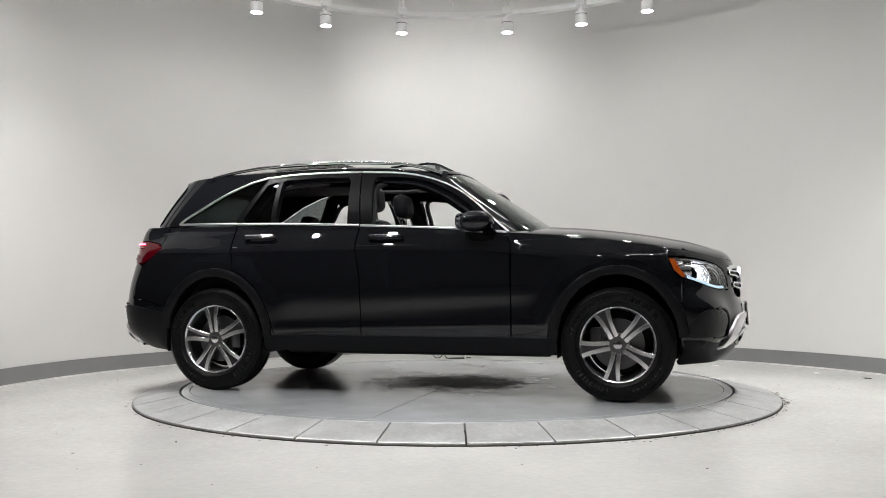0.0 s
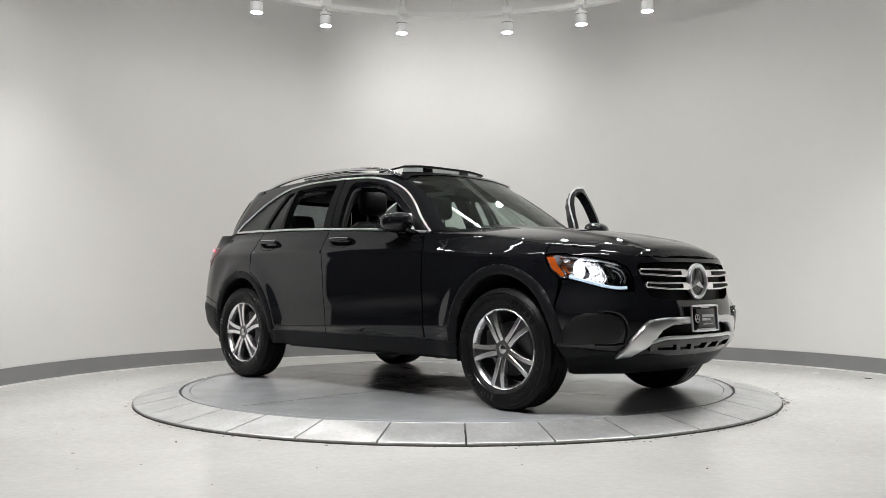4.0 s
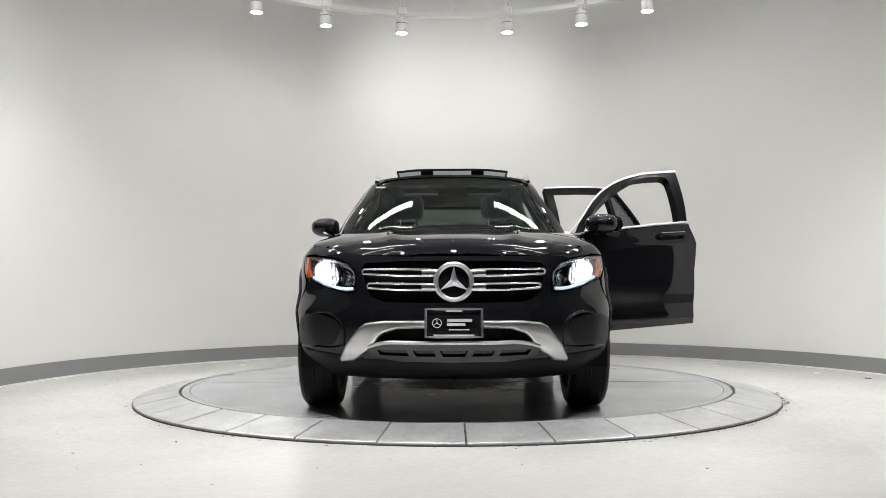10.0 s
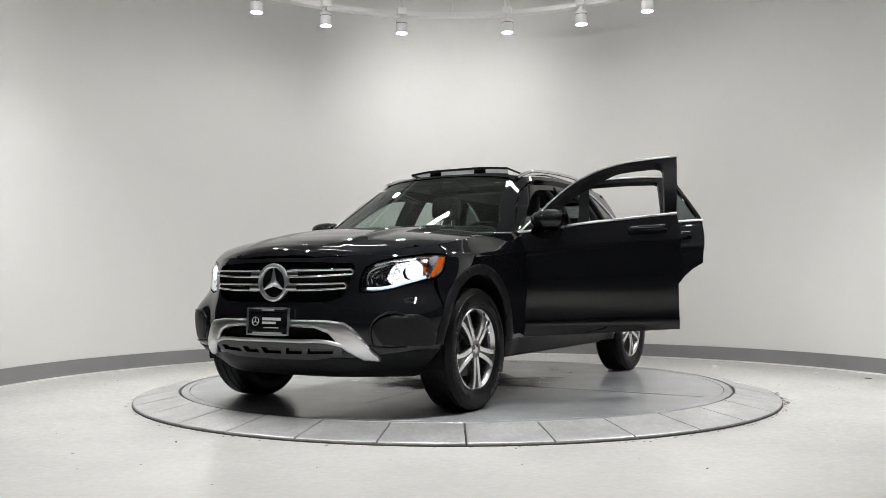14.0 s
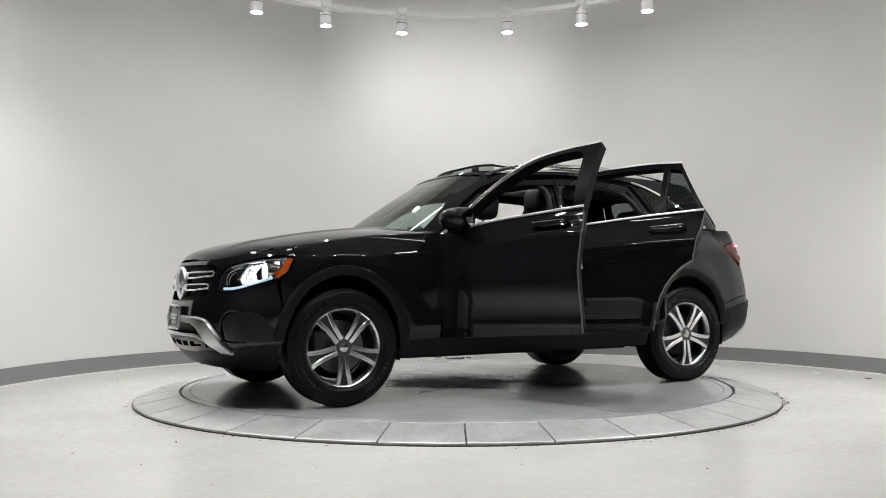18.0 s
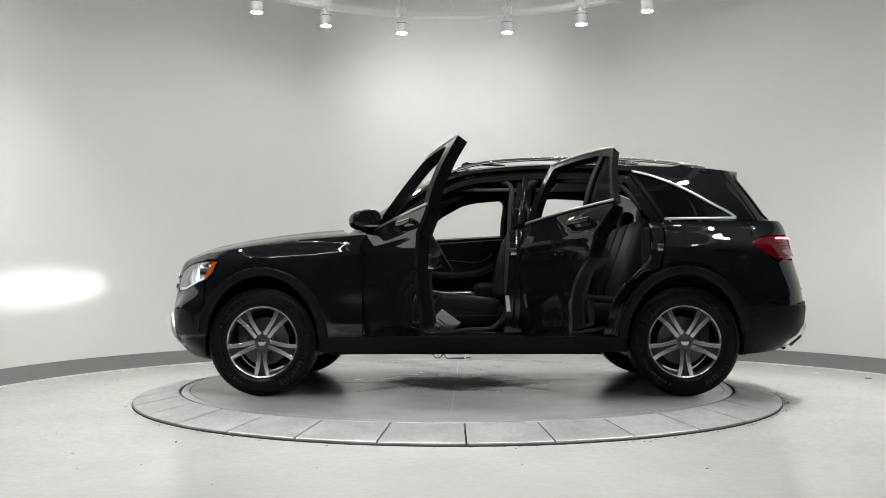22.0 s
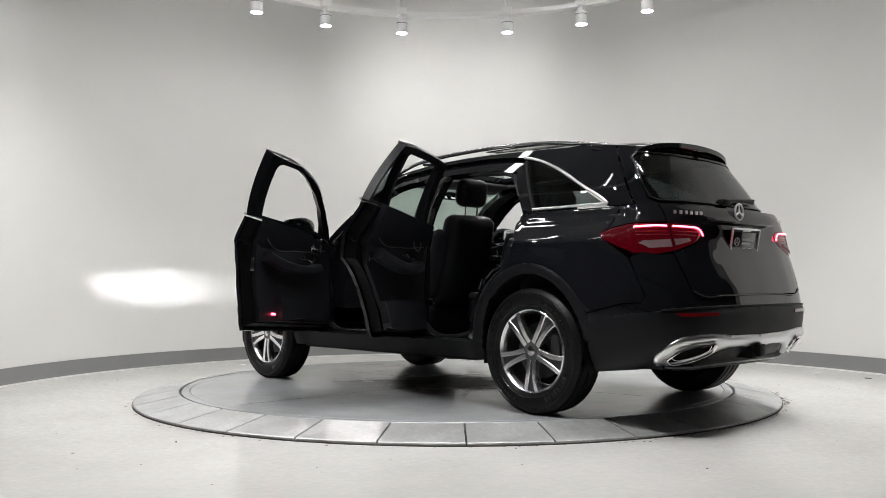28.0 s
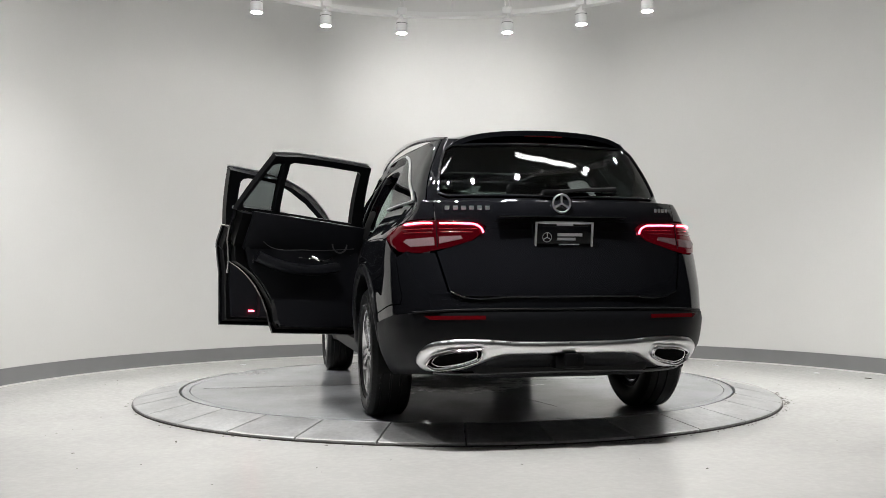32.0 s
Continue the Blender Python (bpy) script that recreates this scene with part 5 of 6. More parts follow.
        # a flat black sheet paints the opening's dark inside
        part("exhaust_mouth", shell(fb, [lb(rear_s(densify(pipe, 0.015)))], 0.03, 0.004, 0.017, sign), DEEP, car, "black sheet for the shade inside the exhaust opening")
        inner = [(0.575 + (y - 0.575) * 0.84, 0.40 + (z - 0.40) * 0.78) for y, z in pipe]
        part("exhaust_lip", bead(inner, 0.006, 0.010, sign, 0.022, rear_s, closed=True), CHROME, car, "thin chrome exhaust lip")
        corner = lb(np.r_[side_s(np.array([(-1.931, 1.195), (-1.931, 1.057), (-1.962, 1.072), (-2.06, 1.093)])), rear_s(np.array([(0.72, 1.096), (0.664, 1.098), (0.664, 1.195), (0.71, 1.195)]))])
        part("rear_corner", shell(fb, [corner], 0.03, 0.02, 0.0, sign), PAINT, car)
        part("gate_lip", bead([(0.0, 0.694), (0.30, 0.694), (0.55, 0.697), (0.61, 0.722)], 0.008, 0.010, sign, 0.003, rear_s, n=40), PAINT, car)
        part("bumper_ledge", bead([(0.0, 0.632), (0.40, 0.632), (0.62, 0.628), (0.78, 0.618)], 0.012, 0.010, sign, 0.006, rear_s, n=40), CLAD, car)
        part("lower_lip", bead([(0.0, 0.325), (0.30, 0.322), (0.55, 0.318), (0.66, 0.326)], 0.026, 0.024, sign, 0.020, rear_s, n=40), GUARD, car, "dark satin lower lip")
        taillamp(sign)
    verts, faces = [], []
    us, vs = np.linspace(-1, 1, 41), np.linspace(0, 1, 9)
    for u in us:
        tip = -1.992 + 0.055 * u * u + 0.075 * abs(u) ** 6
        y = 0.575 * u
        for face in (0, 1):
            for v in (vs if face == 0 else vs[::-1]):
                x = -1.64 + (tip + 1.64) * v
                z = 1.628 - 0.022 * v ** 2 - (0.030 + 0.018 * v) * u * u - (0.030 + 0.045 * v) * abs(u) ** 7
                verts.append((x, y * (1 - 0.02 * v), z - face * (0.012 + 0.024 * v * (1 - 0.3 * v))))
    k = 18
    for i in range(40):
        for j in range(k):
            faces.append((i * k + j, i * k + (j + 1) % k, (i + 1) * k + (j + 1) % k, (i + 1) * k + j))
    faces += [tuple(range(k)), tuple(40 * k + j for j in range(k))[::-1]]
    part("spoiler", pydata(verts, faces), PAINT, car)
    part("brake_light", rbox((0.012, 0.22, 0.010), (-1.972, 0, 1.578), 0.003), REDDARK, car, "red high brake light")
    part("tow_hitch", join(rbox((0.10, 0.16, 0.07), (-2.33, 0, 0.365), 0.012), rbox((0.05, 0.07, 0.07), (-2.38, 0, 0.375), 0.008)), TRIM, car, "black tow hitch receiver")
    p, n = placed(fh, lh(np.array([(0.995, 0.085)])), 0.01, 1)
    x, _, z = p[0]
    arm = [(x - 0.005, 0.02, z + 0.005), (x + 0.0, -0.10, z + 0.022), (x + 0.012, -0.30, z + 0.028), (x + 0.02, -0.34, z + 0.027)]
    wp = part("rear_wiper", sweep(smooth_line(arm, 20), (-1, 0, 0.5), roundsec(0.022, 0.014, 8)), TRIM, car, "black rear wiper")
    part("wiper_blade", tube([(x + 0.006, 0.06, z + 0.016), (x + 0.014, -0.34, z + 0.04)], 0.008), RUBBER, wp)
    part("wiper_hub", rbox((0.05, 0.10, 0.035), (x, 0.03, z + 0.008), 0.012), TRIM, wp)
    part("rear_badge", sweep([(-2.270, 0.047 * math.cos(a), 1.178 + 0.047 * math.sin(a)) for a in np.linspace(0, 2 * math.pi, 33)[:-1]], (-1, 0, 0.2), roundsec(0.010, 0.012, 8), True), BADGEMAT, car, "round chrome emblem ring")
    for i in range(3):
        a = 90 + 120 * i
        part("badge_ray", rbox((0.008, 0.010, 0.043), (-2.270, 0.021 * math.cos(radians(a)), 1.178 + 0.021 * math.sin(radians(a))), 0.002, rot=(a - 90, 0, 0)), BADGEMAT, car)
    for y0, w, k in ((0.62, 0.245, 6), (-0.53, 0.12, 5)):
        for i in range(k):
            yy = y0 - w * (i + 0.5) / k
            pp, nn = on_body([(abs(yy), 1.150)], rear_s, 0.003, 1 if yy > 0 else -1)
            part("letter_bar", rbox((0.006, w / k * 0.62, 0.020), tuple(pp[0]), 0.003), BADGEMAT, car, "chrome lettering bar")
    # added glossy bar, shaped to give the thin bright reflection across the tailgate
    part("gate_glint_bar", rbox((0.035, 0.70, 0.014), (-2.288, 0, 1.108), 0.006), PAINT, car)
    plate(-2.298, 1.0, -1, 10)


PANE = [(1.0, 0.07), (0.866, 0.07), (0.854, 0.13), (0.850, 0.80), (0.863, 0.89), (1.0, 0.91)]
TAIL_LOOP = np.r_[side_s(np.array([(-1.905, 1.035), (-1.96, 1.065), (-2.06, 1.086)])), rear_s(densify_open([(0.72, 1.088), (0.50, 1.082), (0.44, 1.072), (0.415, 1.05), (0.425, 1.025), (0.48, 0.988), (0.60, 0.952), (0.74, 0.925)])),
                  side_s(np.array([(-2.10, 0.93), (-2.02, 0.965), (-1.95, 1.0)]))]


def taillamp(sign):
    loop = densify(lb(TAIL_LOOP), 0.02)
    lamp = part("tail_lamp", shell(fb, [loop], 0.02, 0.02, 0.0, sign, 0.006, 0.02), REDLENS, car, "lit red tail lamp with a bright light guide")
    part("light_guide", bead([(0.424, 1.020), (0.436, 1.046), (0.462, 1.062), (0.52, 1.067), (0.64, 1.069)], 0.010, 0.010, sign, 0.012, rear_s, n=24), REDLIGHT, lamp, "glowing red light guide")
    part("light_guide", bead([(0.672, 1.07), (0.72, 1.071), (0.79, 1.064)], 0.011, 0.010, sign, 0.012, rear_s, n=16), REDLIGHT, lamp, "glowing red light guide")
    for k, z in enumerate((1.040, 1.022)):
        part("inner_bar", bead([(0.455 + 0.02 * k, z), (0.64, z + 0.002)], 0.005, 0.006, sign, 0.010, rear_s, n=12), REDDARK, lamp, "dark red inner line")
        part("inner_bar", bead([(0.668, z), (0.80, z - 0.002)], 0.005, 0.006, sign, 0.010, rear_s, n=12), REDDARK, lamp, "dark red inner line")
    part("lamp_joint", bead([(0.655, 0.945), (0.654, 1.08)], 0.006, 0.006, sign, 0.009, rear_s, n=10), TRIM, lamp, "dark joint of the tailgate")
    part("reversing_lamp", shell(fb, [lb(rear_s(densify([(0.53, 0.988), (0.645, 0.962), (0.645, 0.998), (0.54, 1.004)], 0.02)))], 0.03, 0.006, 0.0125, sign), MILKY, lamp, "pale reversing lamp")
    part("reversing_lamp", shell(fb, [lb(rear_s(densify([(0.668, 0.955), (0.775, 0.948), (0.805, 0.975), (0.79, 0.988), (0.668, 0.996)], 0.02)))], 0.03, 0.006, 0.0125, sign), MILKY, lamp, "pale reversing lamp")


# ---------------------------------------------------------------- doors
def hinge(at, degrees):
    """The pose of a door opened about its slightly leaning hinge."""
    axis = Vector((0.0, -0.058, 1.0)).normalized()
    return Matrix.Translation(at) @ Matrix.Rotation(radians(degrees), 4, axis)


def door(front, sign, degrees):
    at = Vector((0.715, sign * 0.875, 0.75)) if front else Vector((-0.365, sign * 0.885, 0.75))
    outline = FRONT_DOOR if front else REAR_DOOR
    d = part("front_door" if front else "rear_door", body_panel(outline, sign, 0.022), PAINT, car,
             ("glossy black door standing open" if degrees else "glossy black closed door") + ", its window lowered", org=at)
    d.matrix_basis = hinge(at, -degrees * sign)
    def sub(name, bm, mat, label="", smooth=True):
        return part(name, bm, mat, d, label, smooth, org=at)
    if front:
        frame_out = [(0.68, 1.106)] + [(x, z) for x, z in DLO_TOP[1:7]] + [(-0.397, 1.570), (-0.338, 1.165)] + [(0.0, 1.145), (0.30, 1.128)]
        win = [(0.60, 1.130), (0.30, 1.152), (0.0, 1.168), (-0.262, 1.180), (-0.290, 1.46), (-0.292, 1.500), (-0.278, 1.522), (-0.245, 1.533), (-0.10, 1.530), (0.03, 1.512), (0.137, 1.480), (0.28, 1.41), (0.43, 1.31), (0.55, 1.20)]
        trim_top = [(0.722, 1.102)] + DLO_TOP[1:7]
        trim_low = [(0.722, 1.102), (0.30, 1.140), (0.0, 1.156), (-0.34, 1.172)]
        hx, hz = (-0.246, -0.024), 1.074
    else:
        frame_out = [(-0.405, 1.572), (-0.60, 1.577), (-0.75, 1.578), (-0.95, 1.574), (-1.138, 1.555), (-1.33, 1.20), (-1.325, 1.190), (-0.95, 1.184), (-0.35, 1.163)]
        win = [(-0.445, 1.187), (-1.0, 1.209), (-1.015, 1.209), (-1.020, 1.520), (-0.995, 1.533), (-0.75, 1.540), (-0.49, 1.537), (-0.472, 1.52)]
        trim_top = [(-0.407, 1.574), (-0.75, 1.578), (-0.95, 1.574), (-1.14, 1.557)]
        trim_low = [(-0.352, 1.174), (-0.95, 1.195), (-1.325, 1.201)]
        hx, hz = (-1.205, -0.985), 1.083
    holes = [win] if front else [win, [(-1.055, 1.211), (-1.280, 1.213), (-1.290, 1.235), (-1.142, 1.500), (-1.10, 1.515), (-1.058, 1.520)]]
    sub("window_frame", house_panel(frame_out, sign, 0.070 if front else 0.05, 0.03, 0.001, holes), FRAMEMAT, "black window frame")
    sub("upper_trim", bead(trim_top, 0.015, 0.010, sign, 0.004, upper=True), TRIMCHROME, "chrome window surround")
    sub("belt_trim", bead(trim_low, 0.017, 0.012, sign, 0.012, upper=True), TRIMCHROME, "chrome belt strip")
    if not front:
        sub("fixed_pane", house_panel([(-1.045, 1.203), (-1.30, 1.207), (-1.14, 1.518), (-1.045, 1.532)], sign, 0.005, 0.04, -0.012), PRIVACY, "small dark tinted fixed pane")
    # outer handle in its dish
    a, b = hx
    hp, hn = on_body([(a, hz), ((a + b) / 2, hz - 0.004), (b, hz)], side_s, 0.030, sign)
    sub("handle", sweep(smooth_line(hp, 16), hn[1], roundsec(0.026, 0.016, 10)), PAINT, "black door handle")
    dish = [(( a + b) / 2 + 0.130 * math.cos(q), hz - 0.006 + 0.044 * math.sin(q)) for q in np.linspace(0, 2 * math.pi, 33)[:-1]]
    sub("handle_dish", body_panel(dish, sign, 0.004, 0.012, 0.0025, puff=-0.012), PAINT, "dark recess behind the handle")
    hp, hn = on_body([(a, hz + 0.01), (b, hz + 0.01)], side_s, 0.038, sign)
    sub("handle_strip", sweep(smooth_line(hp, 8), hn[0], roundsec(0.007, 0.006, 8)), CHROME, "chrome handle strip")
    for x in hx:
        hp, hn = on_body([(x, hz)], side_s, 0.015, sign)
        sub("handle_foot", rbox((0.03, 0.03, 0.026), tuple(hp[0]), 0.006), PAINT)
    # edge of the door's inner shell and the lining
    inset = [(x + (0.02 if x < 0.2 else -0.02) if front else x + (0.02 if x < -0.8 else -0.02), max(z, 0.43)) for x, z in outline]
    sub("door_shell", body_panel(inset, sign, 0.075, 0.06, -0.020), INNER)
    lin = FRONT_LINING if front else REAR_LINING
    sub("lining", body_panel(lin, sign, 0.03, 0.05, -0.096), LEATHER, "black leather door lining")
    x0, x1 = (0.60, -0.20) if front else (-0.42, -1.15)
    y0 = 0.765
    k = 1 if front else 0.8
    arm = [(x0 - 0.15, sign * y0, 0.86), ((x0 + x1) / 2 + 0.05, sign * (y0 - 0.03), 0.83), (x1 + 0.1, sign * (y0 - 0.02), 0.86), (x1, sign * (y0 + 0.005), 0.90)]
    sub("armrest", sweep(smooth_line(arm, 20), (0, 0, 1), roundsec(0.11, 0.07, 12)), LEATHER, "padded armrest")
    line = [(x0, sign * 0.780, 1.00), ((x0 + x1) / 2, sign * 0.772, 0.965), (x1 + 0.05, sign * 0.775, 0.99), (x1, sign * 0.78, 1.05)]
    sub("lining_strip", tube(smooth_line(line, 24), 0.003), GREYMETAL, "thin silver trim line")
    cup = lathe([(0.050, 0.0), (0.056, 0.006), (0.062, 0.0)], 28, "Y", True)
    cup.transform(pose(x0 - 0.12, sign * 0.772, 1.02))
    sub("speaker_ring", cup, GREYMETAL, "dark metal speaker ring")
    sub("pull_handle", tube(smooth_line([(x0 - 0.34, sign * 0.765, 0.925), (x0 - 0.27, sign * 0.745, 0.895), (x0 - 0.18, sign * 0.765, 0.925)], 12), 0.010), CHROME, "chrome inner handle")
    sub("switches", join(*[rbox((0.03, 0.02, 0.008), (x0 - 0.36 - 0.04 * i, sign * (y0 - 0.03), 0.905), 0.003) for i in range(3)]), SATIN)
    sub("latch", rbox((0.012, 0.05, 0.09), ((-0.285 if front else -1.16), sign * 0.83, 0.84 if front else 0.90), 0.004), SATIN, "steel latch plate")
    sub("storage_bin", body_panel([(x0 - 0.05, 0.46), (x0 - 0.06, 0.60), (x1 + 0.15, 0.62), (x1 + 0.15 * k, 0.47)], sign, 0.05, 0.06, -0.125), LEATHER, "black door pocket")
    if front:
        sub("switch_panel", rbox((0.13, 0.012, 0.05), (0.42, sign * 0.757, 0.985), 0.005), SATIN, "silver switch panel")
        for i in range(3):
            sub("switch", rbox((0.028, 0.010, 0.016), (0.46 - 0.04 * i, sign * 0.750, 0.985), 0.003), TRIM)
        sub("warning_light", rbox((0.05, 0.008, 0.016), (-0.10, sign * 0.778, 0.515), 0.003), REDLIGHT if degrees else REDDARK, "red door warning light")
        # wing mirror
        c = Vector((0.495, sign * 0.940, 1.180))
        head = bmesh.new()
        bmesh.ops.create_uvsphere(head, u_segments=28, v_segments=18, radius=1.0)
        for v in head.verts:
            x, y, z = v.co
            f = lambda q, p: math.copysign(abs(q) ** p, q)
            v.co = (f(x, 0.8) * (0.140 if x > 0 else 0.080), 0.100 * f(y, 0.75), 0.070 * f(z, 0.75) * (1 - 0.12 * y * sign))
        head.transform(Matrix.Translation(c) @ pose(0, 0, 0, 0, 0, 4 * sign))
        sub("mirror_housing", head, PAINT, "glossy black wing mirror housing")
        gl = bmesh.new()
        bmesh.ops.create_circle(gl, cap_ends=True, segments=32, radius=1.0)
        for v in gl.verts:
            x, y, _ = v.co
            f = lambda q, p: math.copysign(abs(q) ** p, q)
            v.co = (0, 0.084 * f(x, 0.7), 0.055 * f(y, 0.7) * (1 - 0.12 * x * sign))
        bmesh.ops.solidify(gl, geom=gl.faces, thickness=0.003)
        gl.transform(Matrix.Translation(c + Vector((-0.083, 0, 0))) @ pose(0, 0, 0, 0, 0, 14 * sign))
        sub("mirror_glass", gl, MIRROR, "mirror glass", False)
        sub("mirror_arm", sweep([(0.60, sign * 0.83, 1.105), (0.595, sign * 0.88, 1.11), (0.58, sign * 0.93, 1.135)], (0, 0, 1), roundsec(0.09, 0.035, 10)), PAINT)
        sub("mirror_lamp", sweep(smooth_line([(0.620, sign * 0.905, 1.192), (0.602, sign * 0.995, 1.190), (0.555, sign * 1.037, 1.186)], 10), (1, 0, 0), roundsec(0.010, 0.008, 8)), SATIN)


FRONT_LINING = [(0.70, 0.44), (0.70, 0.90), (0.66, 1.08), (0.30, 1.145), (0.0, 1.164), (-0.27, 1.178), (-0.27, 0.80), (-0.25, 0.44)]
REAR_LINING = [(-0.36, 0.44), (-0.37, 0.90), (-0.375, 1.18), (-0.95, 1.20), (-1.24, 1.205), (-1.23, 1.02), (-1.17, 0.86), (-1.05, 0.72), (-0.95, 0.55), (-0.93, 0.44)]


# ---------------------------------------------------------------- interior
def seat(x, y, front=True, sign=1):
    s = part("front_seat", rbox((0.52, 0.50, 0.16), (x, y, 0.56), 0.05, 4, (0, -6, 0)), LEATHER, car, "black leather front seat")
    part("backrest", rbox((0.16, 0.44, 0.66), (x - 0.335, y, 0.93), 0.076, 5, (0, -16, 0)), LEATHER, s)
    for side in (0.21, -0.21):
        part("seat_bolster", rbox((0.46, 0.09, 0.13), (x, y + side, 0.61), 0.04, 3, (0, -6, 0)), LEATHER, s)
        part("back_bolster", rbox((0.14, 0.10, 0.50), (x - 0.29, y + side, 0.90), 0.05, 4, (0, -16, 0)), LEATHER, s)
    hr = part("headrest", rbox((0.125, 0.26, 0.20), (x - 0.43, y, 1.405), 0.060, 5, (0, -8, 0)), LEATHER, s)
    for dy in (-0.06, 0.06):
        part("headrest_post", tube([(x - 0.42, y + dy, 1.22), (x - 0.43, y + dy, 1.34)], 0.007), CHROME, s)
    part("seat_base", rbox((0.46, 0.42, 0.18), (x - 0.02, y, 0.42), 0.03), TRIM, s)
    part("seat_valance", rbox((0.40, 0.02, 0.07), (x, y + sign * 0.25, 0.50), 0.01), TRIM, s)


def tilted(bm, at, lean, spin):
    bm.transform(Matrix.Translation(at) @ pose(0, 0, 0, lean, 0, 0) @ pose(0, 0, 0, 0, 0, spin))
    return bm


def opening(front, sign):
    """The rubber seal and the painted jamb round a door opening."""
    if front:
        up = [(0.66, 1.13), (0.58, 1.20), (0.462, 1.296), (0.301, 1.403), (0.137, 1.474), (-0.03, 1.508), (-0.20, 1.524), (-0.262, 1.50), (-0.272, 1.30), (-0.268, 1.185)]
        low = [(-0.262, 1.13), (-0.24, 0.80), (-0.215, 0.52), (-0.15, 0.445), (0.0, 0.43), (0.60, 0.43), (0.685, 0.48), (0.70, 0.70), (0.695, 1.06)]
    else:
        up = [(-0.405, 1.19), (-0.415, 1.50), (-0.46, 1.526), (-0.75, 1.524), (-0.95, 1.512), (-1.06, 1.48), (-1.17, 1.35), (-1.27, 1.215)]
        low = [(-1.265, 1.10), (-1.23, 0.95), (-1.13, 0.84), (-1.01, 0.72), (-0.945, 0.58), (-0.92, 0.47), (-0.86, 0.43), (-0.50, 0.43), (-0.43, 0.50), (-0.415, 0.80), (-0.405, 1.13)]
    line = np.r_[on_house(np.array(up), -0.055, sign)[0], on_body(np.array(low), side_s, -0.075, sign)[0]]
    ring = np.r_[line, line[:1]]
    part("door_seal", sweep(smooth_line(ring, 140)[:-1], (0, sign, 0.2), roundsec(0.035, 0.045, 10), True), RUBBER, car, "black rubber door seal")


def jambs(sign):
    edge = [(-1.318, 1.08), (-1.29, 0.95)] + [(-AXLE + 0.468 * math.cos(radians(a)), 0.37 + 0.532 * math.sin(radians(a))) for a in (70, 60, 50, 40, 30, 20, 10)] + [(-0.955, 0.405)]
    lp = [(-1.335, 1.19)] + [(x - 0.02, z) for x, z in edge] + [(x + 0.07, z) for x, z in edge[::-1]] + [(-1.24, 1.19)]
    part("rear_jamb", body_panel(lp, sign, 0.10, 0.04, -0.028), PAINT, car)
    part("rear_jamb", house_panel([(-1.345, 1.19), (-1.16, 1.55), (-1.06, 1.56), (-1.25, 1.19)], sign, 0.06, 0.04, -0.03), PAINT, car)
    lp = [(0.76, 0.40), (0.76, 1.05), (0.72, 1.095), (0.66, 1.095), (0.675, 1.0), (0.675, 0.40)]
    part("front_jamb", body_panel(lp, sign, 0.10, 0.04, -0.028), PAINT, car)
    top = [(0.66, 1.13), (0.56, 1.235), (0.43, 1.345), (0.28, 1.445), (0.11, 1.515), (-0.05, 1.555), (-0.4, 1.584), (-0.75, 1.588), (-0.95, 1.584), (-1.13, 1.565)]
    lp = top + [(-1.07, 1.48), (-0.95, 1.505), (-0.75, 1.518), (-0.4, 1.518), (-0.05, 1.495), (0.09, 1.46), (0.25, 1.39), (0.40, 1.29), (0.52, 1.19), (0.60, 1.115)]
    part("roof_jamb", house_panel(lp, sign, 0.05, 0.03, -0.028), PAINT, car)
    for off, out in ((0.012, -0.020), (0.036, -0.045), (0.060, -0.066)):
        lip = on_body([(x + off, z) for x, z in edge], side_s, out, sign)[0]
        part("jamb_lip", tube(smooth_line(lip, 40), 0.0055), PAINT, car)
    strap = on_body([(-1.20, 0.86), (-1.14, 0.84), (-1.10, 0.80), (-1.06, 0.79), (-1.03, 0.73)], side_s, -0.02, sign)[0]
    part("jamb_lip", tube(smooth_line(strap, 20), 0.010), PAINT, car)
    for x, z in ((-1.285, 1.02), (-0.287, 0.98)):
        q = on_body([(x, z)], side_s, -0.02, sign)[0][0]
        part("striker", rbox((0.045, 0.02, 0.05), tuple(q), 0.006), SATIN, car, "steel door striker")
    q = on_body([(-0.245, 0.62)], side_s, -0.046, sign)[0][0]
    part("pillar_label", rbox((0.028, 0.004, 0.11), tuple(q), 0.001, rot=(0, 6, 0)), PAPER, car, "white pillar label")
    for z in (0.56, 0.94):
        q = on_body([(0.70, z)], side_s, -0.05, sign)[0][0]
        part("hinge", rbox((0.07, 0.04, 0.05), tuple(q), 0.01), PAINT, car)
    for front in (True, False):
        opening(front, sign)


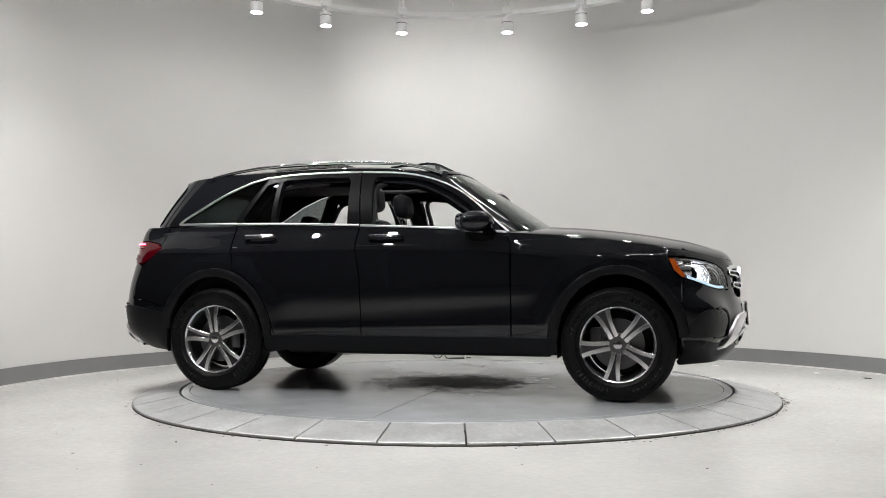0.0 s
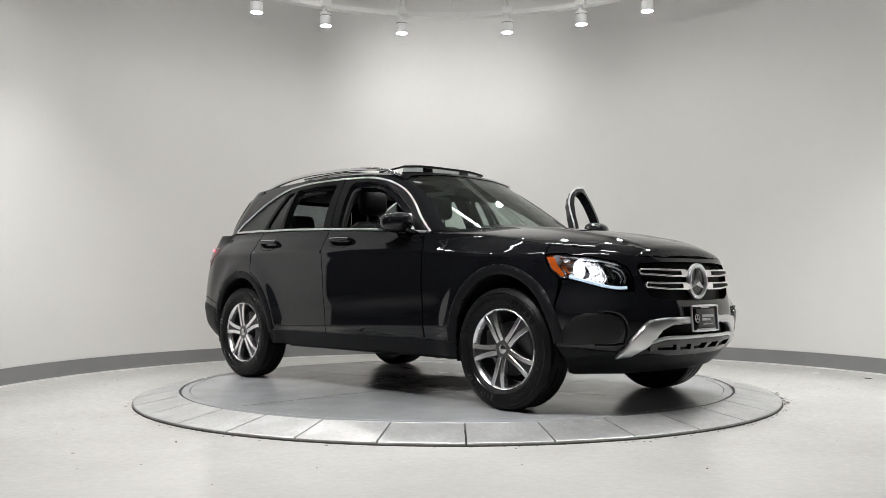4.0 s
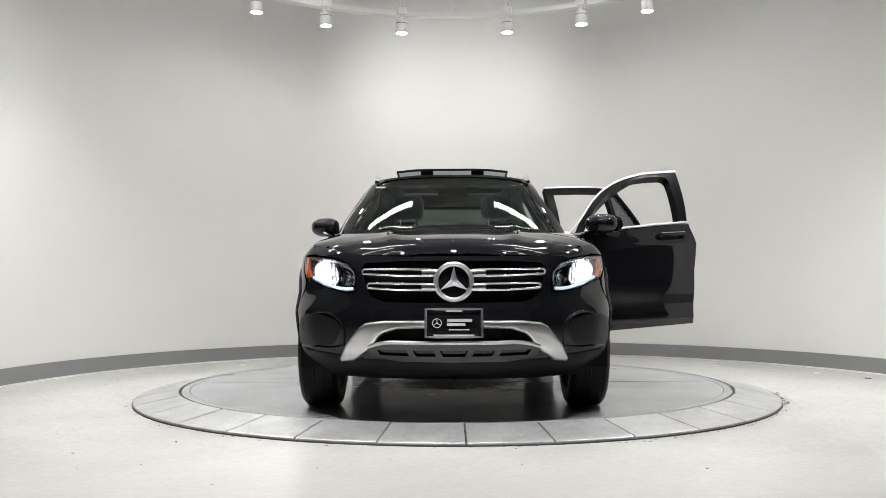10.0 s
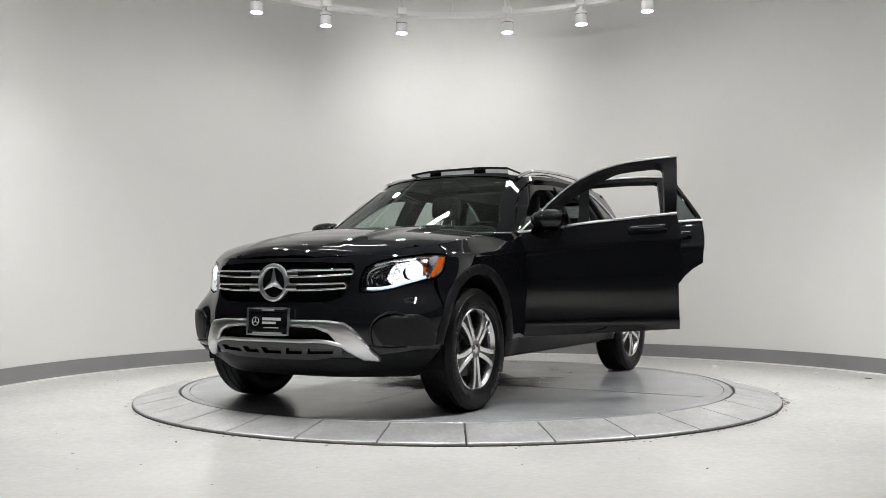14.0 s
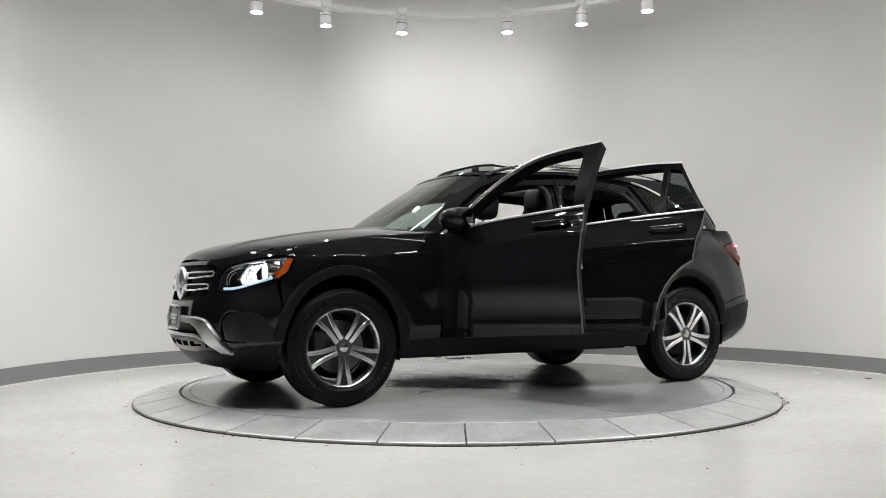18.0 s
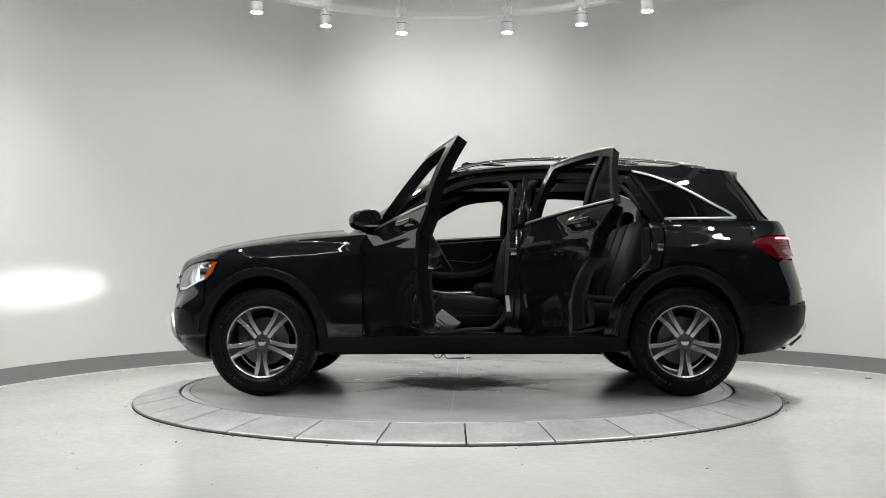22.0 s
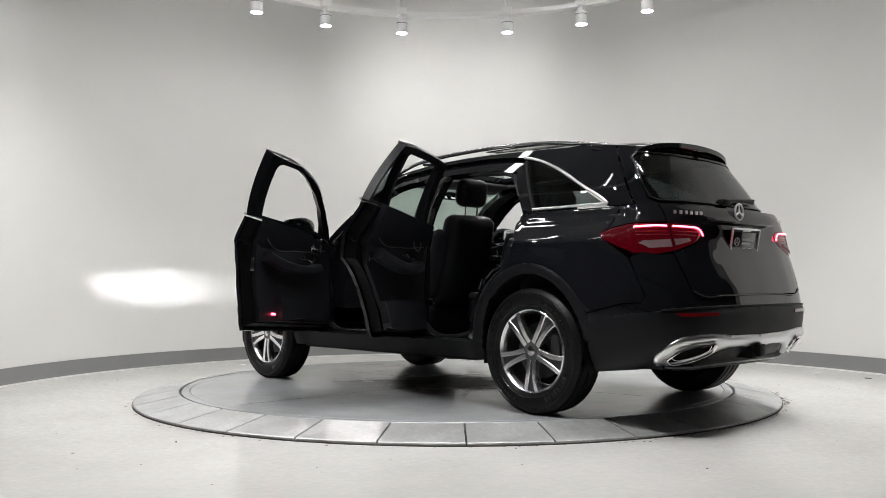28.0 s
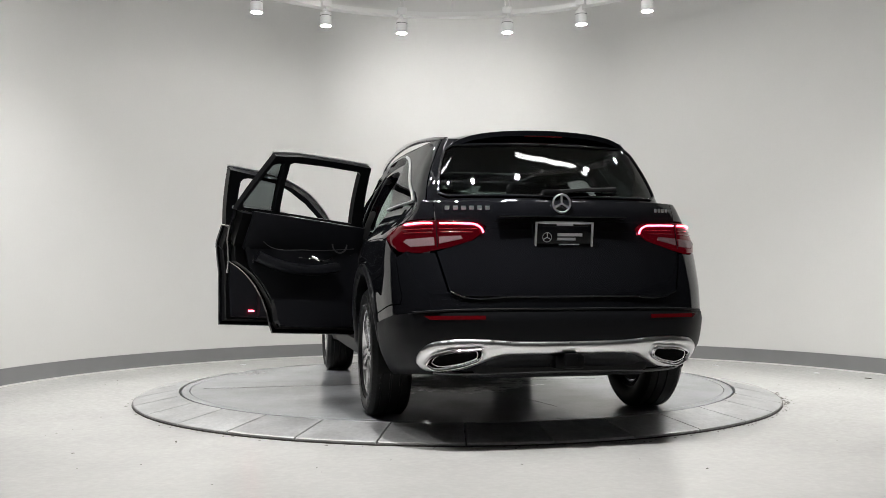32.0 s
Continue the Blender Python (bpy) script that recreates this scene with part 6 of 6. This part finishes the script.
def interior():
    floor = part("floor_pan", join(rbox((1.90, 1.66, 0.06), (0.05, 0, 0.305), 0.02), rbox((1.2, 0.95, 0.12), (1.45, 0, 0.36), 0.03), rbox((1.45, 0.95, 0.12), (-1.55, 0, 0.36), 0.03)), TRIM, car)
    part("carpet", rbox((1.85, 1.50, 0.02), (0.05, 0, 0.348), 0.005), CARPET, car)
    part("exhaust_pipe", tube(smooth_line([(0.8, 0.12, 0.285), (-0.4, 0.12, 0.275), (-1.2, 0.2, 0.28), (-1.9, 0.4, 0.30)], 30), 0.035), GREYMETAL, car)
    part("undershield", rbox((2.0, 1.2, 0.05), (0.1, 0, 0.292), 0.02), CLAD, car)
    part("front_undershield", rbox((0.70, 1.0, 0.05), (1.60, 0, 0.275), 0.02), CLAD, car)
    part("rear_underbody", rbox((0.7, 1.0, 0.12), (-1.85, 0, 0.33), 0.03), CLAD, car)
    for sign in (1, -1):
        part("inner_sill", rbox((1.80, 0.10, 0.10), (0.02, sign * 0.805, 0.375), 0.02), TRIM, car)
        part("sill_plate", rbox((0.75, 0.05, 0.006), (0.22, sign * 0.815, 0.428), 0.002), SATIN, car, "steel sill plate")
        part("sill_plate", rbox((0.42, 0.05, 0.006), (-0.62, sign * 0.815, 0.428), 0.002), SATIN, car, "steel sill plate")
        part("front_post", rbox((0.10, 0.10, 0.72), (0.79, sign * 0.79, 0.74), 0.02), PAINT, car)
        seat(0.02, sign * 0.37, True, sign)
        part("seat_belt", sweep([(-0.33, sign * 0.70, 1.36), (-0.335, sign * 0.72, 1.0), (-0.34, sign * 0.74, 0.55)], (0, -sign, 0), roundsec(0.046, 0.003, 6)), TRIM, car)
        part("cargo_side", rbox((0.85, 0.10, 0.75), (-1.62, sign * 0.70, 0.78), 0.03), CARPET, car)
    bench = part("rear_bench", rbox((0.50, 1.28, 0.18), (-0.86, 0, 0.56), 0.06, 4, (0, -6, 0)), LEATHER, car, "black leather rear bench")
    for y in (-0.43, 0, 0.43):
        part("bench_cushion", rbox((0.46, 0.40, 0.06), (-0.85, y, 0.655), 0.028, 3, (0, -6, 0)), LEATHER, bench)
        part("bench_back", rbox((0.16, 0.425, 0.62), (-1.16, y, 0.92), 0.06, 4, (0, -20, 0)), LEATHER, bench)
    for y in (-0.43, 0.43):
        part("rear_headrest", rbox((0.11, 0.24, 0.16), (-1.275, y, 1.27), 0.052, 5, (0, -12, 0)), LEATHER, bench)
    part("cargo_floor", rbox((1.0, 1.25, 0.05), (-1.72, 0, 0.62), 0.01), CARPET, car)
    part("gate_lining", rbox((0.05, 1.0, 0.45), (-2.16, 0, 0.92), 0.02), TRIM, car)
    # headliner frame round the sunroof
    part("headliner", join(rbox((0.20, 1.06, 0.02), (0.07, 0, 1.545), 0.008), rbox((1.15, 1.06, 0.02), (-1.25, 0, 1.545), 0.008), rbox((0.75, 0.12, 0.02), (-0.32, 0.48, 1.545), 0.008),
                           rbox((0.75, 0.12, 0.02), (-0.32, -0.48, 1.545), 0.008)), LININGMAT, car, "grey headliner")
    # dashboard
    prof = [(0.50, 1.00), (0.53, 1.075), (0.63, 1.11), (0.88, 1.105), (0.93, 1.04), (0.90, 0.60), (0.62, 0.58), (0.60, 0.72), (0.53, 0.86)]
    verts, faces = [], []
    ys = np.linspace(-0.74, 0.74, 17)
    for y in ys:
        for x, z in prof:
            verts.append((x - 0.05 * (abs(y) / 0.74) ** 2 * 0, float(y), z + (0.018 if 0.22 < y < 0.56 and z > 1.0 else 0)))
    k = len(prof)
    for i in range(len(ys) - 1):
        for j in range(k):
            faces.append((i * k + j, i * k + (j + 1) % k, (i + 1) * k + (j + 1) % k, (i + 1) * k + j))
    faces += [tuple(range(k))[::-1], tuple((len(ys) - 1) * k + j for j in range(k))]
    dash = part("dashboard", pydata(verts, faces), LEATHER, car, "black dashboard")
    part("instrument_hood", rbox((0.20, 0.36, 0.10), (0.54, 0.38, 1.125), 0.05, 4), LEATHER, dash)
    part("display", rbox((0.014, 0.22, 0.13), (0.475, 0.0, 1.13), 0.006, 2, (0, -8, 0)), SCREENMAT, dash, "free-standing dark display")
    part("display_frame", rbox((0.010, 0.235, 0.145), (0.484, 0.0, 1.13), 0.006, 2, (0, -8, 0)), SATIN, dash)
    for y in (-0.66, -0.12, 0.0, 0.12, 0.68):
        v = lathe([(0.030, 0.0), (0.036, 0.008), (0.042, 0.0)], 24, "X", True)
        v.transform(pose(0.494, y, 1.03, 0, 0, 180))
        part("air_vent", v, SATIN, dash, "round silver air vent")
    part("console", join(rbox((0.85, 0.26, 0.22), (0.12, 0, 0.58), 0.04, 3), rbox((0.36, 0.27, 0.14), (-0.20, 0, 0.70), 0.04, 3), rbox((0.35, 0.24, 0.06), (0.45, 0, 0.76), 0.02, 2, (0, -35, 0))), LEATHER, car, "black centre console")
    for y in (-0.135, 0.135):
        part("console_strip", tube(smooth_line([(0.56, y, 0.88), (0.40, y, 0.74), (0.28, y, 0.70), (0.0, y, 0.695)], 20), 0.008), SATIN, car, "silver console edge")
    st = sweep([(0.10 * math.cos(a), 0.37 + 0.185 * math.sin(a), 0.175 * math.cos(a)) for a in np.linspace(0, 2 * math.pi, 41)[:-1]], (1, 0, 0), roundsec(0.032, 0.032, 10, 2.0), True)
    st.transform(pose(0.255, 0, 1.035))
    wheel_part = part("steering_wheel", st, LEATHER, car, "black leather steering wheel")
    part("steering_boss", rbox((0.07, 0.19, 0.13), (0.275, 0.37, 1.035), 0.03, 3, (0, 28, 0)), LEATHER, wheel_part)
    part("steering_spoke", rbox((0.02, 0.34, 0.035), (0.27, 0.37, 1.035), 0.008, 2, (0, 28, 0)), SATIN, wheel_part)
    part("steering_column", tube([(0.28, 0.37, 1.03), (0.60, 0.37, 0.92)], 0.04, 12), TRIM, wheel_part)
    part("rear_view_mirror", rbox((0.03, 0.23, 0.065), (0.26, 0, 1.465), 0.018, 3), TRIM, car, "black interior mirror")
    part("mirror_face", rbox((0.003, 0.21, 0.050), (0.2435, 0, 1.465), 0.001), MIRROR, car, "interior mirror glass")
    part("overhead_console", rbox((0.18, 0.16, 0.04), (0.08, 0, 1.52), 0.015, 3), LININGMAT, car)
    for y in (-0.36, 0.36):
        part("sun_visor", rbox((0.15, 0.34, 0.015), (0.16, y, 1.527), 0.006, 2, (0, 18, 0)), LININGMAT, car, "grey sun visor")
    # things that lie or stick in the car
    part("paper_mat", tilted(rbox((0.17, 0.22, 0.003), (0, 0, 0), 0.001, 1), (0.215, 0.745, 0.470), 58, 42), PAPER, car, "white printed paper floor mat")
    for dy in (-0.03, 0.0, 0.03):
        part("print_bar", tilted(rbox((0.07, 0.008, 0.004), (0.02, dy, 0), 0, 1), (0.215, 0.745, 0.470), 58, 42), INK, car, "dark printed line", False)
    for y, w, h, z in ((-0.545, 0.075, 0.022, 1.505), (0.47, 0.045, 0.012, 1.52)):
        part("screen_sticker", rbox((0.002, w, h), (0.305 if y < 0 else 0.27, y, z - 0.005), 0, rot=(0, -58, 0)), PAPER, car, "white sticker", False)


for _sg in (1, -1):
    lower_body(_sg)
    jambs(_sg)
    upper_body(_sg)
for _x in (AXLE, -AXLE):
    for _y in (1, -1):
        wheel(_x, _y, {(1, 1): 180, (1, -1): 98, (-1, 1): 180, (-1, -1): 8}[(1 if _x > 0 else -1, _y)])
bonnet_and_roof()
windows()
front_end()
rear_end()
door(True, 1, 65)
door(False, 1, 65)
door(True, -1, 0)
door(False, -1, 0)
interior()


def motions():
    rows, disc_rows = [], []
    for i in range(65):
        t = i * 0.5
        a = radians(heading(t))
        m = Matrix.Rotation(-a, 4, "Z") @ Matrix.Translation(CAR_AT)
        rows.append((t, m))
        disc_rows.append((t, Matrix.Rotation(-a, 4, "Z")))
    walk(car, rows)
    walk(turntable, disc_rows)


motions()
